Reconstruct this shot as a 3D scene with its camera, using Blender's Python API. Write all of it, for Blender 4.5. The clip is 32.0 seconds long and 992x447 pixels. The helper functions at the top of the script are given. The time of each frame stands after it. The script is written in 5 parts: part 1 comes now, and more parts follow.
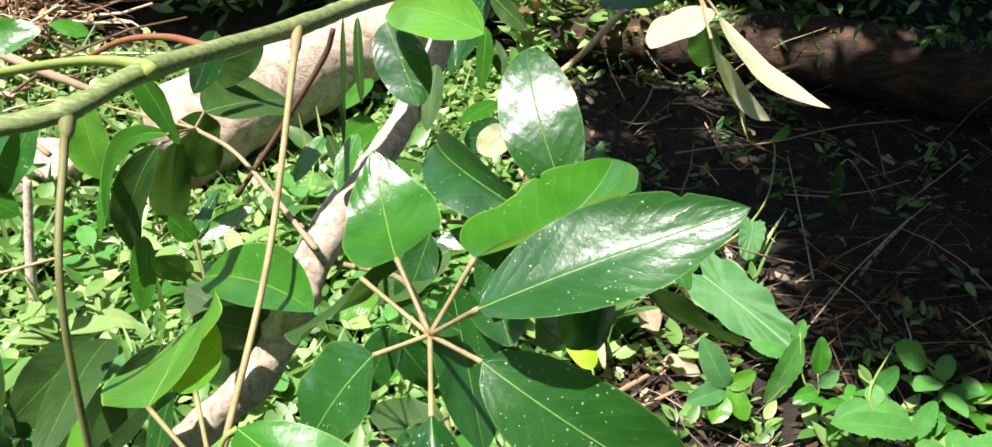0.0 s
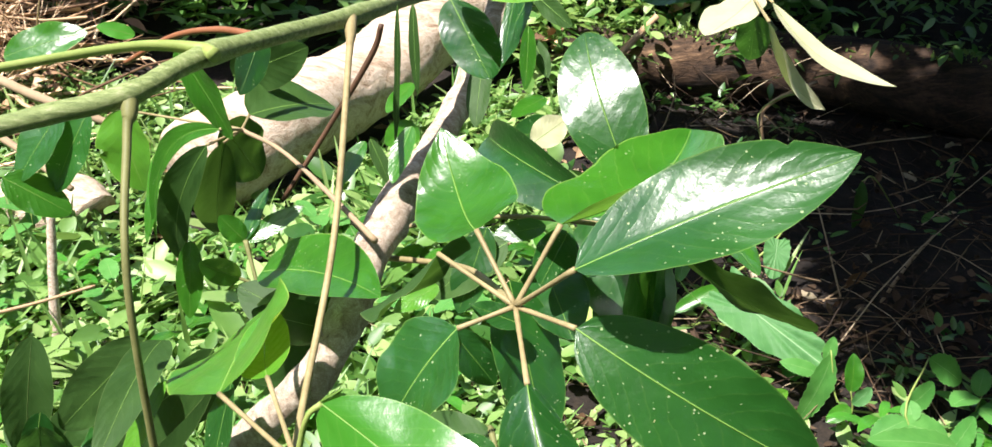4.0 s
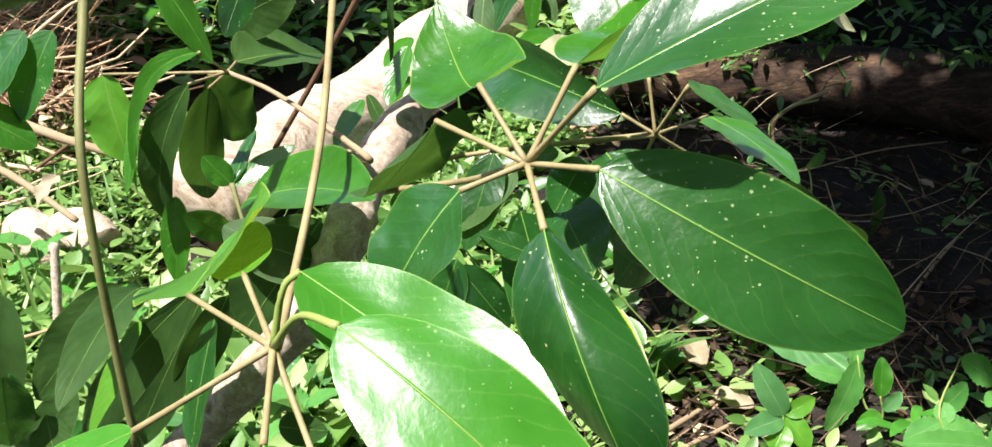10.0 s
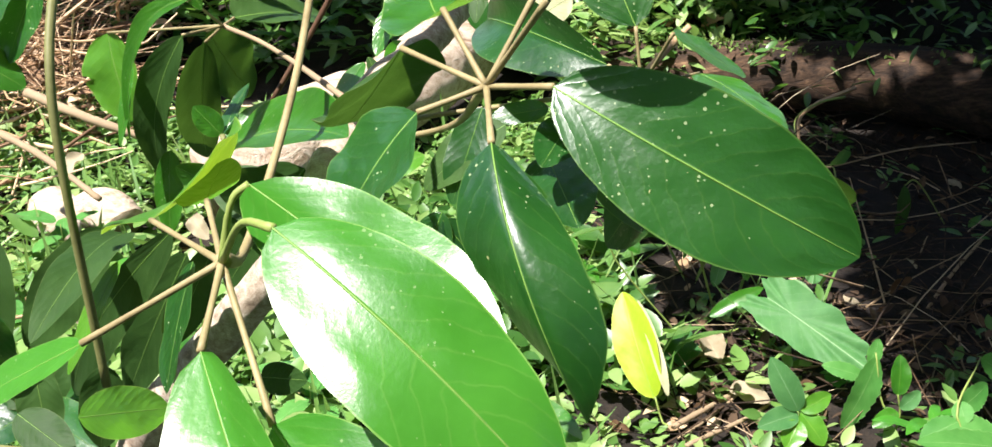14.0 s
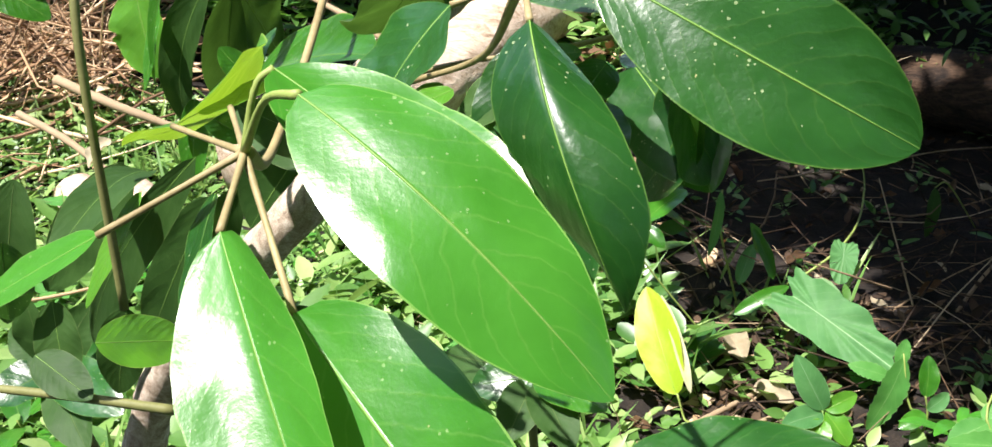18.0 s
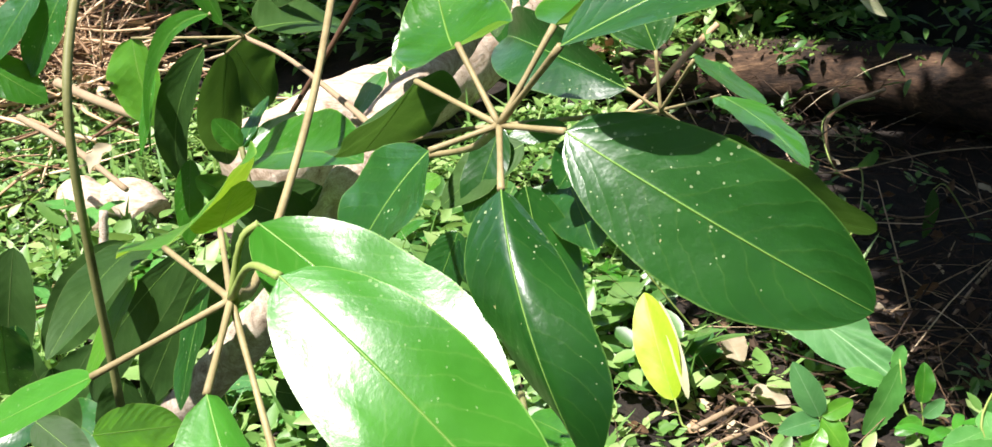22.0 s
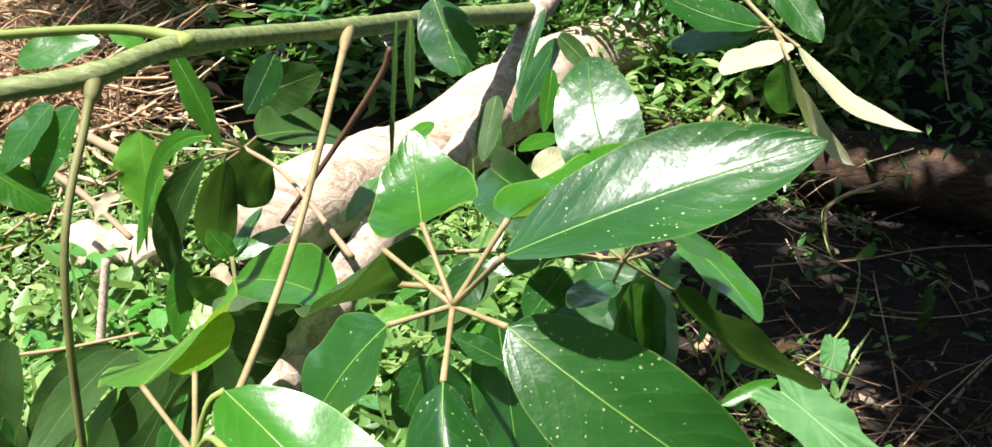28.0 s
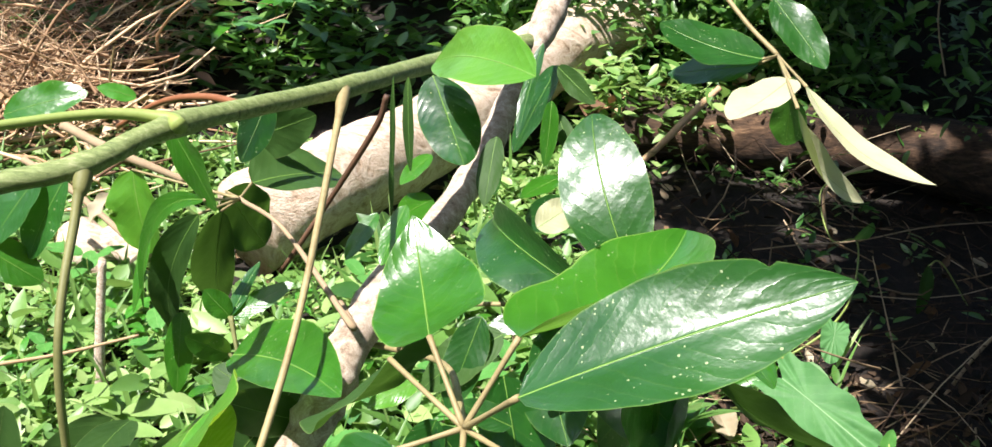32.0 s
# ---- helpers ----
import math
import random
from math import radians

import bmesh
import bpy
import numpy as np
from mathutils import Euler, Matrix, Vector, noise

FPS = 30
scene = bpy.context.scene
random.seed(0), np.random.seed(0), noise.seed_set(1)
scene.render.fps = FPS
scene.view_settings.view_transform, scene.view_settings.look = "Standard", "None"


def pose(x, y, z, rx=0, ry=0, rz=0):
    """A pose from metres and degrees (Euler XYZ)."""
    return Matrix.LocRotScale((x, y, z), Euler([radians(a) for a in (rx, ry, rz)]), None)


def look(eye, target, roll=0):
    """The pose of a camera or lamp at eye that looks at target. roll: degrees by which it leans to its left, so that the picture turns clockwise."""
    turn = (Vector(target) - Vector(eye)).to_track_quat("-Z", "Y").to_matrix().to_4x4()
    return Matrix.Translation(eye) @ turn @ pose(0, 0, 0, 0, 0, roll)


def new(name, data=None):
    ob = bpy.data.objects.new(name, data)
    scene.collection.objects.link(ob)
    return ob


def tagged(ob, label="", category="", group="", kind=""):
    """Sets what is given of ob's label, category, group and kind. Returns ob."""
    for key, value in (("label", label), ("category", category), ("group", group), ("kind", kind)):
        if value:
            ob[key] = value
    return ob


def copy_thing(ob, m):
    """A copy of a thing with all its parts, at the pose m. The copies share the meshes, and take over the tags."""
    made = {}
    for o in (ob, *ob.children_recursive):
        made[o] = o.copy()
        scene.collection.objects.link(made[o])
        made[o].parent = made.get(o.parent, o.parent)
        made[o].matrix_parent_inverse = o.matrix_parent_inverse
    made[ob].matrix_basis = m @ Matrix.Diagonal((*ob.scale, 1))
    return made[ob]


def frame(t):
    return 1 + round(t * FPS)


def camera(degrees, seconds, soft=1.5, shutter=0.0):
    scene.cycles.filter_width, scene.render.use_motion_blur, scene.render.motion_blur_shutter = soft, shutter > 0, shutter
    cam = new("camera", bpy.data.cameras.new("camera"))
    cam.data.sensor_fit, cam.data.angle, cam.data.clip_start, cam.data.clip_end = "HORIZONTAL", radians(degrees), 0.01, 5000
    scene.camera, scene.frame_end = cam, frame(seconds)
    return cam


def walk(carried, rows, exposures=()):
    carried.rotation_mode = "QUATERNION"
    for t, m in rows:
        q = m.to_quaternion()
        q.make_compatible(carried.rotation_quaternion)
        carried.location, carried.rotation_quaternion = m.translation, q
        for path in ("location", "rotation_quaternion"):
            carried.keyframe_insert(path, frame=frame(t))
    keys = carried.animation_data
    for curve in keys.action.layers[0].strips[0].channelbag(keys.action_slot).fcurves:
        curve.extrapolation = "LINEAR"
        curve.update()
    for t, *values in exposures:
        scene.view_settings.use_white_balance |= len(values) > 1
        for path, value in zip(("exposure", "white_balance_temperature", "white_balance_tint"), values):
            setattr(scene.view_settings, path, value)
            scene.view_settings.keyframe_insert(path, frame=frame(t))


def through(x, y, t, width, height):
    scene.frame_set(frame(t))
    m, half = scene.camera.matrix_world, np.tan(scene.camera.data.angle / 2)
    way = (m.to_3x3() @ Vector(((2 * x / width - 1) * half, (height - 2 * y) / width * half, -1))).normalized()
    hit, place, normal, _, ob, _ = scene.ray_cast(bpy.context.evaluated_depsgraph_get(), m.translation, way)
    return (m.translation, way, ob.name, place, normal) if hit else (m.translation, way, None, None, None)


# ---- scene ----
cam = camera(55.1, 32.0, soft=1.5)
PATH = [
    (0, (-0.0003, -0.0005, 1.8004), (-0.0003, 1.7138, 0.7703), 0.00),
    (0.5, (-0.0016, 0.0002, 1.7996), (-0.0106, 1.7069, 0.7570), -0.50),
    (1, (-0.0060, -0.0022, 1.7994), (-0.0263, 1.7005, 0.7505), -0.57),
    (1.5, (-0.0134, -0.0028, 1.7942), (-0.0499, 1.7063, 0.7562), -0.92),
    (2, (-0.0180, -0.0034, 1.7900), (-0.0548, 1.7080, 0.7558), -1.01),
    (2.5, (-0.0258, -0.0009, 1.7825), (-0.0530, 1.7186, 0.7615), -0.66),
    (3, (-0.0300, -0.0005, 1.7775), (-0.0537, 1.7295, 0.7743), -0.28),
    (3.5, (-0.0320, -0.0043, 1.7751), (-0.0581, 1.7362, 0.7902), -0.86),
    (5.5, (-0.0321, 0.0146, 1.7238), (-0.0479, 1.7895, 0.8021), -3.87),
    (6, (-0.0336, 0.0174, 1.7068), (-0.0542, 1.8031, 0.8064), -4.53),
    (6.5, (-0.0338, 0.0187, 1.6993), (-0.0799, 1.8081, 0.8071), -4.26),
    (7, (-0.0333, 0.0192, 1.6952), (-0.0935, 1.8137, 0.8143), -4.55),
    (7.5, (-0.0334, 0.0166, 1.6931), (-0.1041, 1.8105, 0.8118), -4.71),
    (8, (-0.0332, 0.0152, 1.6880), (-0.1052, 1.8063, 0.8009), -4.90),
    (8.5, (-0.0348, 0.0138, 1.6847), (-0.0991, 1.8035, 0.7942), -4.44),
    (9, (-0.0359, 0.0132, 1.6861), (-0.1044, 1.8032, 0.7965), -4.45),
    (9.5, (-0.0351, 0.0151, 1.6842), (-0.0823, 1.8027, 0.7884), -3.63),
    (10, (-0.0343, 0.0165, 1.6766), (-0.0799, 1.8040, 0.7807), -3.88),
    (10.5, (-0.0327, 0.0183, 1.6655), (-0.0795, 1.8054, 0.7686), -4.52),
    (11, (-0.0291, 0.0170, 1.6609), (-0.0777, 1.8041, 0.7643), -4.00),
    (11.5, (-0.0247, 0.0167, 1.6572), (-0.0883, 1.8052, 0.7642), -4.16),
    (12, (-0.0230, 0.0169, 1.6527), (-0.0856, 1.8060, 0.7609), -4.10),
    (12.5, (-0.0209, 0.0134, 1.6505), (-0.0941, 1.8019, 0.7584), -4.00),
    (13, (-0.0141, 0.0133, 1.6516), (-0.0949, 1.7958, 0.7482), -3.33),
    (13.5, (-0.0107, 0.0108, 1.6539), (-0.1080, 1.7932, 0.7519), -3.20),
    (14, (-0.0104, 0.0098, 1.6495), (-0.1121, 1.7934, 0.7504), -3.28),
    (14.5, (-0.0073, 0.0101, 1.6390), (-0.1112, 1.7892, 0.7313), -2.77),
    (15, (-0.0041, 0.0138, 1.6221), (-0.1181, 1.7945, 0.7187), -3.32),
    (15.5, (-0.0053, 0.0117, 1.6167), (-0.1303, 1.7905, 0.7110), -2.78),
    (17.5, (-0.0167, 0.0068, 1.6070), (-0.1720, 1.7873, 0.7094), -2.44),
    (18, (-0.0159, 0.0074, 1.6102), (-0.1642, 1.7932, 0.7221), -2.80),
    (18.5, (-0.0140, 0.0050, 1.6223), (-0.1664, 1.7916, 0.7364), -2.82),
    (19, (-0.0132, 0.0046, 1.6377), (-0.1571, 1.7879, 0.7438), -2.36),
    (19.5, (-0.0149, 0.0070, 1.6521), (-0.1675, 1.7890, 0.7571), -2.55),
    (20, (-0.0159, 0.0112, 1.6590), (-0.1652, 1.7904, 0.7578), -2.62),
    (20.5, (-0.0150, 0.0133, 1.6672), (-0.1659, 1.7899, 0.7613), -2.68),
    (21, (-0.0122, 0.0164, 1.6698), (-0.1582, 1.7911, 0.7591), -2.97),
    (21.5, (-0.0087, 0.0184, 1.6664), (-0.1552, 1.7912, 0.7521), -3.04),
    (22, (-0.0054, 0.0198, 1.6635), (-0.1581, 1.7933, 0.7517), -3.02),
    (22.5, (-0.0012, 0.0205, 1.6562), (-0.1566, 1.8063, 0.7692), -2.51),
    (23, (0.0064, 0.0202, 1.6531), (-0.1568, 1.8155, 0.7870), -2.03),
    (23.5, (0.0103, 0.0175, 1.6540), (-0.1676, 1.8160, 0.7975), -2.24),
    (24, (0.0120, 0.0161, 1.6583), (-0.1699, 1.8173, 0.8082), -2.15),
    (24.5, (0.0157, 0.0156, 1.6624), (-0.1661, 1.8197, 0.8184), -1.77),
    (25, (0.0185, 0.0187, 1.6633), (-0.1463, 1.8334, 0.8389), -0.88),
    (25.5, (0.0204, 0.0137, 1.6689), (-0.1484, 1.8338, 0.8572), -0.92),
    (26, (0.0218, 0.0105, 1.6772), (-0.1490, 1.8315, 0.8681), -1.00),
    (26.5, (0.0210, 0.0052, 1.6901), (-0.1463, 1.8297, 0.8882), -0.69),
    (28.5, (0.0146, 0.0155, 1.7244), (-0.1518, 1.8389, 0.9197), 0.44),
    (29, (0.0136, 0.0167, 1.7286), (-0.1594, 1.8336, 0.9108), 0.24),
    (29.5, (0.0144, 0.0201, 1.7300), (-0.1743, 1.8360, 0.9133), -0.16),
    (30, (0.0112, 0.0255, 1.7364), (-0.1703, 1.8381, 0.9110), -0.17),
    (30.5, (0.0084, 0.0342, 1.7387), (-0.1673, 1.8464, 0.9110), -0.18),
    (31, (0.0072, 0.0409, 1.7467), (-0.1686, 1.8462, 0.9043), -0.57),
    (31.5, (0.0072, 0.0457, 1.7547), (-0.1541, 1.8497, 0.9064), -0.30),
    (32, (0.0083, 0.0489, 1.7612), (-0.1466, 1.8515, 0.9087), -0.88),
]
walk(cam, [(t, look(eye, target, roll)) for t, eye, target, roll in PATH])

# ---- world, sun ----
SUN_DIR = Vector((-0.30, -0.25, 0.92)).normalized()
world = bpy.data.worlds.new("sky")
scene.world = world
world.use_nodes = True
wn = world.node_tree
sky = wn.nodes.new("ShaderNodeTexSky")
sky.sky_type = "NISHITA"
sky.sun_disc = False
sky.sun_elevation = math.asin(SUN_DIR.z)
sky.sun_rotation = math.atan2(SUN_DIR.x, SUN_DIR.y)
wn.nodes["Background"].inputs["Strength"].default_value = 0.105
wn.links.new(sky.outputs["Color"], wn.nodes["Background"].inputs["Color"])
sun = new("sun", bpy.data.lights.new("sun", "SUN"))
sun.data.energy, sun.data.angle, sun.data.color = 5.0, radians(0.53), (1.0, 0.935, 0.900)
sun.matrix_world = look(SUN_DIR * 20, (0, 0, 0))
scene.view_settings.exposure = 1.50


# ---- materials ----
def mat(name):
    m = bpy.data.materials.new(name)
    m.use_nodes = True
    nt = m.node_tree
    nt.nodes.clear()
    out = nt.nodes.new("ShaderNodeOutputMaterial")
    return m, nt, out


def node(nt, kind, **kw):
    n = nt.nodes.new("ShaderNode" + kind)
    for k, v in kw.items():
        n.inputs[k].default_value = v
    return n


def ramp(nt, fac, stops):
    r = nt.nodes.new("ShaderNodeValToRGB")
    el = r.color_ramp.elements
    while len(el) < len(stops):
        el.new(0.5)
    for e, (p, c) in zip(el, stops):
        e.position, e.color = p, (*c, 1)
    nt.links.new(fac, r.inputs["Fac"])
    return r.outputs["Color"]


def mix(nt, fac, a, b, mode="MIX"):
    m = nt.nodes.new("ShaderNodeMix")
    m.data_type, m.blend_type = "RGBA", mode
    for s, v in ((m.inputs["Factor"], fac), (m.inputs["A"], a), (m.inputs["B"], b)):
        if hasattr(v, "links"):
            nt.links.new(v, s)
        else:
            s.default_value = v if isinstance(v, float) else (*v, 1)
    return m.outputs["Result"]


def calc(nt, op, a, b=0.0, c=0.0):
    m = nt.nodes.new("ShaderNodeMath")
    m.operation = op
    for s, v in zip(m.inputs, (a, b, c)):
        if hasattr(v, "links"):
            nt.links.new(v, s)
        else:
            s.default_value = v
    return m.outputs[0]


def noise_tex(nt, scale, detail=4.0, rough=0.6, coord="Object", distort=0.0):
    tc = nt.nodes.new("ShaderNodeTexCoord")
    n = node(nt, "TexNoise", Scale=scale, Detail=detail, Roughness=rough, Distortion=distort)
    nt.links.new(tc.outputs[coord], n.inputs["Vector"])
    return n.outputs["Fac"]


def bump(nt, height, strength, dist):
    b = node(nt, "Bump", Strength=strength, Distance=dist)
    nt.links.new(height, b.inputs["Height"])
    return b.outputs["Normal"]


def leaf_material(name, dark, light, vein, through, rough=0.3, clear=0.35, spots=0.0, waxy=0.5, veins=0.15, relief=0.30):
    """Leaf blade: paired side veins along the uv map, blotches, waxy gloss and light passing through."""
    m, nt, out = mat(name)
    uv = nt.nodes.new("ShaderNodeUVMap")
    uv.uv_map = "UVMap"
    sep = nt.nodes.new("ShaderNodeSeparateXYZ")
    nt.links.new(uv.outputs["UV"], sep.inputs[0])
    u, v = sep.outputs[0], calc(nt, "ABSOLUTE", calc(nt, "SUBTRACT", sep.outputs[1], 0.5))
    phase = calc(nt, "MULTIPLY", calc(nt, "SUBTRACT", u, calc(nt, "MULTIPLY", calc(nt, "POWER", v, 1.25), 0.62)), 9.5)
    wob = calc(nt, "MULTIPLY", calc(nt, "SUBTRACT", noise_tex(nt, 70.0), 0.5), 0.9)
    saw = calc(nt, "ABSOLUTE", calc(nt, "SUBTRACT", calc(nt, "FRACT", calc(nt, "ADD", phase, wob)), 0.5))
    side = calc(nt, "SMOOTH_MIN", calc(nt, "MULTIPLY", saw, 15.0), 1.0, 0.4)
    rib = calc(nt, "SMOOTH_MIN", calc(nt, "MULTIPLY", v, 85.0), 1.0, 0.3)
    both = calc(nt, "MULTIPLY", calc(nt, "ADD", calc(nt, "MULTIPLY", side, veins), 1.0 - veins), rib)
    info = nt.nodes.new("ShaderNodeObjectInfo")
    grain = noise_tex(nt, 45.0, 5.0, 0.6)
    tone = calc(nt, "ADD", calc(nt, "MULTIPLY", grain, 0.7), calc(nt, "MULTIPLY", info.outputs["Random"], 0.35))
    blot = noise_tex(nt, 14.0, 3.0, 0.55)
    tone = calc(nt, "ADD", calc(nt, "MULTIPLY", tone, 0.65), calc(nt, "MULTIPLY", blot, 0.4))
    body = ramp(nt, tone, [(0.30, dark), (0.78, light)])
    rim = calc(nt, "MULTIPLY", calc(nt, "GREATER_THAN", v, 0.488), 0.6)
    body = mix(nt, rim, body, vein)
    col = mix(nt, both, vein, body)
    if spots:
        sp = nt.nodes.new("ShaderNodeTexVoronoi")
        sp.inputs["Scale"].default_value = 520.0
        tc = nt.nodes.new("ShaderNodeTexCoord")
        nt.links.new(tc.outputs["Object"], sp.inputs["Vector"])
        pick = nt.nodes.new("ShaderNodeSeparateColor")
        nt.links.new(sp.outputs["Color"], pick.inputs[0])
        size = calc(nt, "MULTIPLY", calc(nt, "SUBTRACT", pick.outputs[0], 0.62), 0.85)
        dot = calc(nt, "LESS_THAN", sp.outputs["Distance"], size)
        some = calc(nt, "MULTIPLY", dot, calc(nt, "GREATER_THAN", noise_tex(nt, 34.0, 3.0), 0.52))
        col = mix(nt, calc(nt, "MULTIPLY", some, spots), col, (0.50, 0.60, 0.32))
        scar = calc(nt, "GREATER_THAN", noise_tex(nt, 210.0, 3.0, 0.6), 0.755)
        col = mix(nt, calc(nt, "MULTIPLY", scar, spots * 1.5), col, (0.50, 0.46, 0.22))
    b = node(nt, "BsdfPrincipled", Roughness=rough)
    b.inputs["Specular IOR Level"].default_value = waxy
    b.inputs["Coat Weight"].default_value = clear
    b.inputs["Coat Roughness"].default_value = rough * 0.8
    nt.links.new(col, b.inputs["Base Color"])
    fine = noise_tex(nt, 260.0, 4.0, 0.65)
    pucker = noise_tex(nt, 95.0, 3.0, 0.55)
    quilt = calc(nt, "MULTIPLY", calc(nt, "POWER", saw, 0.6), calc(nt, "SMOOTH_MIN", calc(nt, "MULTIPLY", v, 6.0), 1.0, 0.4))
    height = calc(nt, "ADD", calc(nt, "ADD", calc(nt, "MULTIPLY", rib, 0.5), calc(nt, "MULTIPLY", fine, 0.26)), calc(nt, "MULTIPLY", quilt, relief))
    height = calc(nt, "ADD", height, calc(nt, "MULTIPLY", pucker, relief * 3.0))
    nrm = bump(nt, height, 0.6, 0.0010)
    nt.links.new(nrm, b.inputs["Normal"])
    nt.links.new(nrm, b.inputs["Coat Normal"])
    t = node(nt, "BsdfTranslucent")
    glow = mix(nt, 0.7, col, through)
    nt.links.new(glow, t.inputs["Color"])
    ms = nt.nodes.new("ShaderNodeMixShader")
    ms.inputs[0].default_value = 0.30
    nt.links.new(b.outputs[0], ms.inputs[1])
    nt.links.new(t.outputs[0], ms.inputs[2])
    nt.links.new(ms.outputs[0], out.inputs["Surface"])
    return m


def plain_material(name, stops, scale, rough=0.8, relief=0.3, dist=0.002, distort=0.0, stretch=(1, 1, 1), island=0.0, spec=0.3, coord="Object"):
    m, nt, out = mat(name)
    tc = nt.nodes.new("ShaderNodeTexCoord")
    mp = nt.nodes.new("ShaderNodeMapping")
    mp.inputs["Scale"].default_value = stretch
    nt.links.new(tc.outputs[coord], mp.inputs["Vector"])
    big = node(nt, "TexNoise", Scale=scale, Detail=6.0, Roughness=0.65, Distortion=distort)
    small = node(nt, "TexNoise", Scale=scale * 9, Detail=4.0, Roughness=0.7)
    for n in (big, small):
        nt.links.new(mp.outputs[0], n.inputs["Vector"])
    f = calc(nt, "ADD", calc(nt, "MULTIPLY", big.outputs["Fac"], 0.65), calc(nt, "MULTIPLY", small.outputs["Fac"], 0.35))
    if island:
        g = nt.nodes.new("ShaderNodeNewGeometry")
        f = calc(nt, "ADD", calc(nt, "MULTIPLY", f, 1 - island), calc(nt, "MULTIPLY", g.outputs["Random Per Island"], island))
    b = node(nt, "BsdfPrincipled", Roughness=rough)
    b.inputs["Specular IOR Level"].default_value = spec
    nt.links.new(ramp(nt, f, stops), b.inputs["Base Color"])
    nt.links.new(bump(nt, f, relief, dist), b.inputs["Normal"])
    nt.links.new(b.outputs[0], out.inputs["Surface"])
    return m


def herb_material(name, stops, through, rough=0.45, share=0.35):
    """Small leaves in one mesh: each takes its own tone."""
    m, nt, out = mat(name)
    g = nt.nodes.new("ShaderNodeNewGeometry")
    f = calc(nt, "ADD", calc(nt, "MULTIPLY", g.outputs["Random Per Island"], 0.75), calc(nt, "MULTIPLY", noise_tex(nt, 30.0), 0.3))
    col = ramp(nt, f, stops)
    b = node(nt, "BsdfPrincipled", Roughness=rough)
    nt.links.new(col, b.inputs["Base Color"])
    t = node(nt, "BsdfTranslucent")
    nt.links.new(mix(nt, 0.6, col, through), t.inputs["Color"])
    ms = nt.nodes.new("ShaderNodeMixShader")
    ms.inputs[0].default_value = share
    nt.links.new(b.outputs[0], ms.inputs[1])
    nt.links.new(t.outputs[0], ms.inputs[2])
    nt.links.new(ms.outputs[0], out.inputs["Surface"])
    return m


MATURE = leaf_material("mature_leaf", (0.004, 0.038, 0.006), (0.021, 0.108, 0.014), (0.11, 0.21, 0.04), (0.12, 0.34, 0.03), rough=0.36, clear=0.5, spots=0.55, waxy=0.6)
FRESH = leaf_material("fresh_leaf", (0.012, 0.078, 0.005), (0.048, 0.195, 0.014), (0.16, 0.29, 0.05), (0.24, 0.50, 0.04), rough=0.32, clear=0.35, spots=0.3, waxy=0.45)
# leaf undersides, and upper faces whose shade is put into this dull colour
BACK_AND_SHADED = leaf_material("leaf_back_and_shaded", (0.014, 0.046, 0.008), (0.042, 0.098, 0.020), (0.10, 0.15, 0.045), (0.09, 0.19, 0.02), rough=0.6, clear=0.0, waxy=0.25)
LIME = leaf_material("soft_new_leaf", (0.022, 0.130, 0.009), (0.062, 0.250, 0.024), (0.20, 0.36, 0.08), (0.24, 0.56, 0.06), rough=0.33, clear=0.16, spots=0.25, waxy=0.5, relief=0.10)
YOUNG = leaf_material("young_leaf", (0.04, 0.17, 0.015), (0.10, 0.28, 0.02), (0.28, 0.42, 0.08), (0.40, 0.62, 0.03), rough=0.38)
PALE = leaf_material("leaf_underside", (0.36, 0.37, 0.20), (0.56, 0.54, 0.36), (0.55, 0.52, 0.32), (0.40, 0.45, 0.10), rough=0.55, clear=0.0)
RIB = plain_material("midrib", [(0.3, (0.09, 0.20, 0.03)), (0.8, (0.17, 0.29, 0.06))], 60.0, 0.5, 0.1)
STALK = plain_material("petiole_skin", [(0.3, (0.16, 0.125, 0.055)), (0.7, (0.33, 0.275, 0.14))], 40.0, 0.55, 0.2, 0.0006)
GREEN_STALK = plain_material("green_stalk", [(0.3, (0.14, 0.20, 0.04)), (0.7, (0.26, 0.32, 0.09))], 40.0, 0.55, 0.2, 0.0006)
OLIVE_STALK = plain_material("olive_stalk", [(0.3, (0.085, 0.095, 0.028)), (0.7, (0.19, 0.19, 0.07))], 40.0, 0.6, 0.3, 0.0006)
RED_STALK = plain_material("red_stalk", [(0.3, (0.14, 0.05, 0.02)), (0.7, (0.26, 0.11, 0.05))], 40.0, 0.5, 0.2, 0.0006)
DARK_STALK = plain_material("dark_stalk", [(0.3, (0.05, 0.025, 0.014)), (0.7, (0.13, 0.07, 0.04))], 40.0, 0.55, 0.2, 0.0006)
GREEN_BARK = plain_material("green_bark", [(0.32, (0.035, 0.040, 0.018)), (0.42, (0.11, 0.15, 0.045)), (0.55, (0.20, 0.25, 0.09)), (0.64, (0.34, 0.35, 0.20)), (0.72, (0.56, 0.52, 0.42))], 260.0, 0.5, 0.9, 0.0012, 0.4, (0.35, 1.5, 1.5))
GREY_BARK = plain_material("grey_bark", [(0.32, (0.12, 0.085, 0.06)), (0.44, (0.30, 0.23, 0.17)), (0.56, (0.48, 0.40, 0.32)), (0.66, (0.66, 0.60, 0.52))], 110.0, 0.85, 0.9, 0.002, 0.8)
LOG_WOOD = plain_material("weathered_log", [(0.30, (0.12, 0.07, 0.04)), (0.40, (0.34, 0.24, 0.16)), (0.50, (0.52, 0.41, 0.31)), (0.66, (0.66, 0.56, 0.46))], 9.0, 0.85, 1.0, 0.02, 1.6, (0.35, 1.6, 1.6))
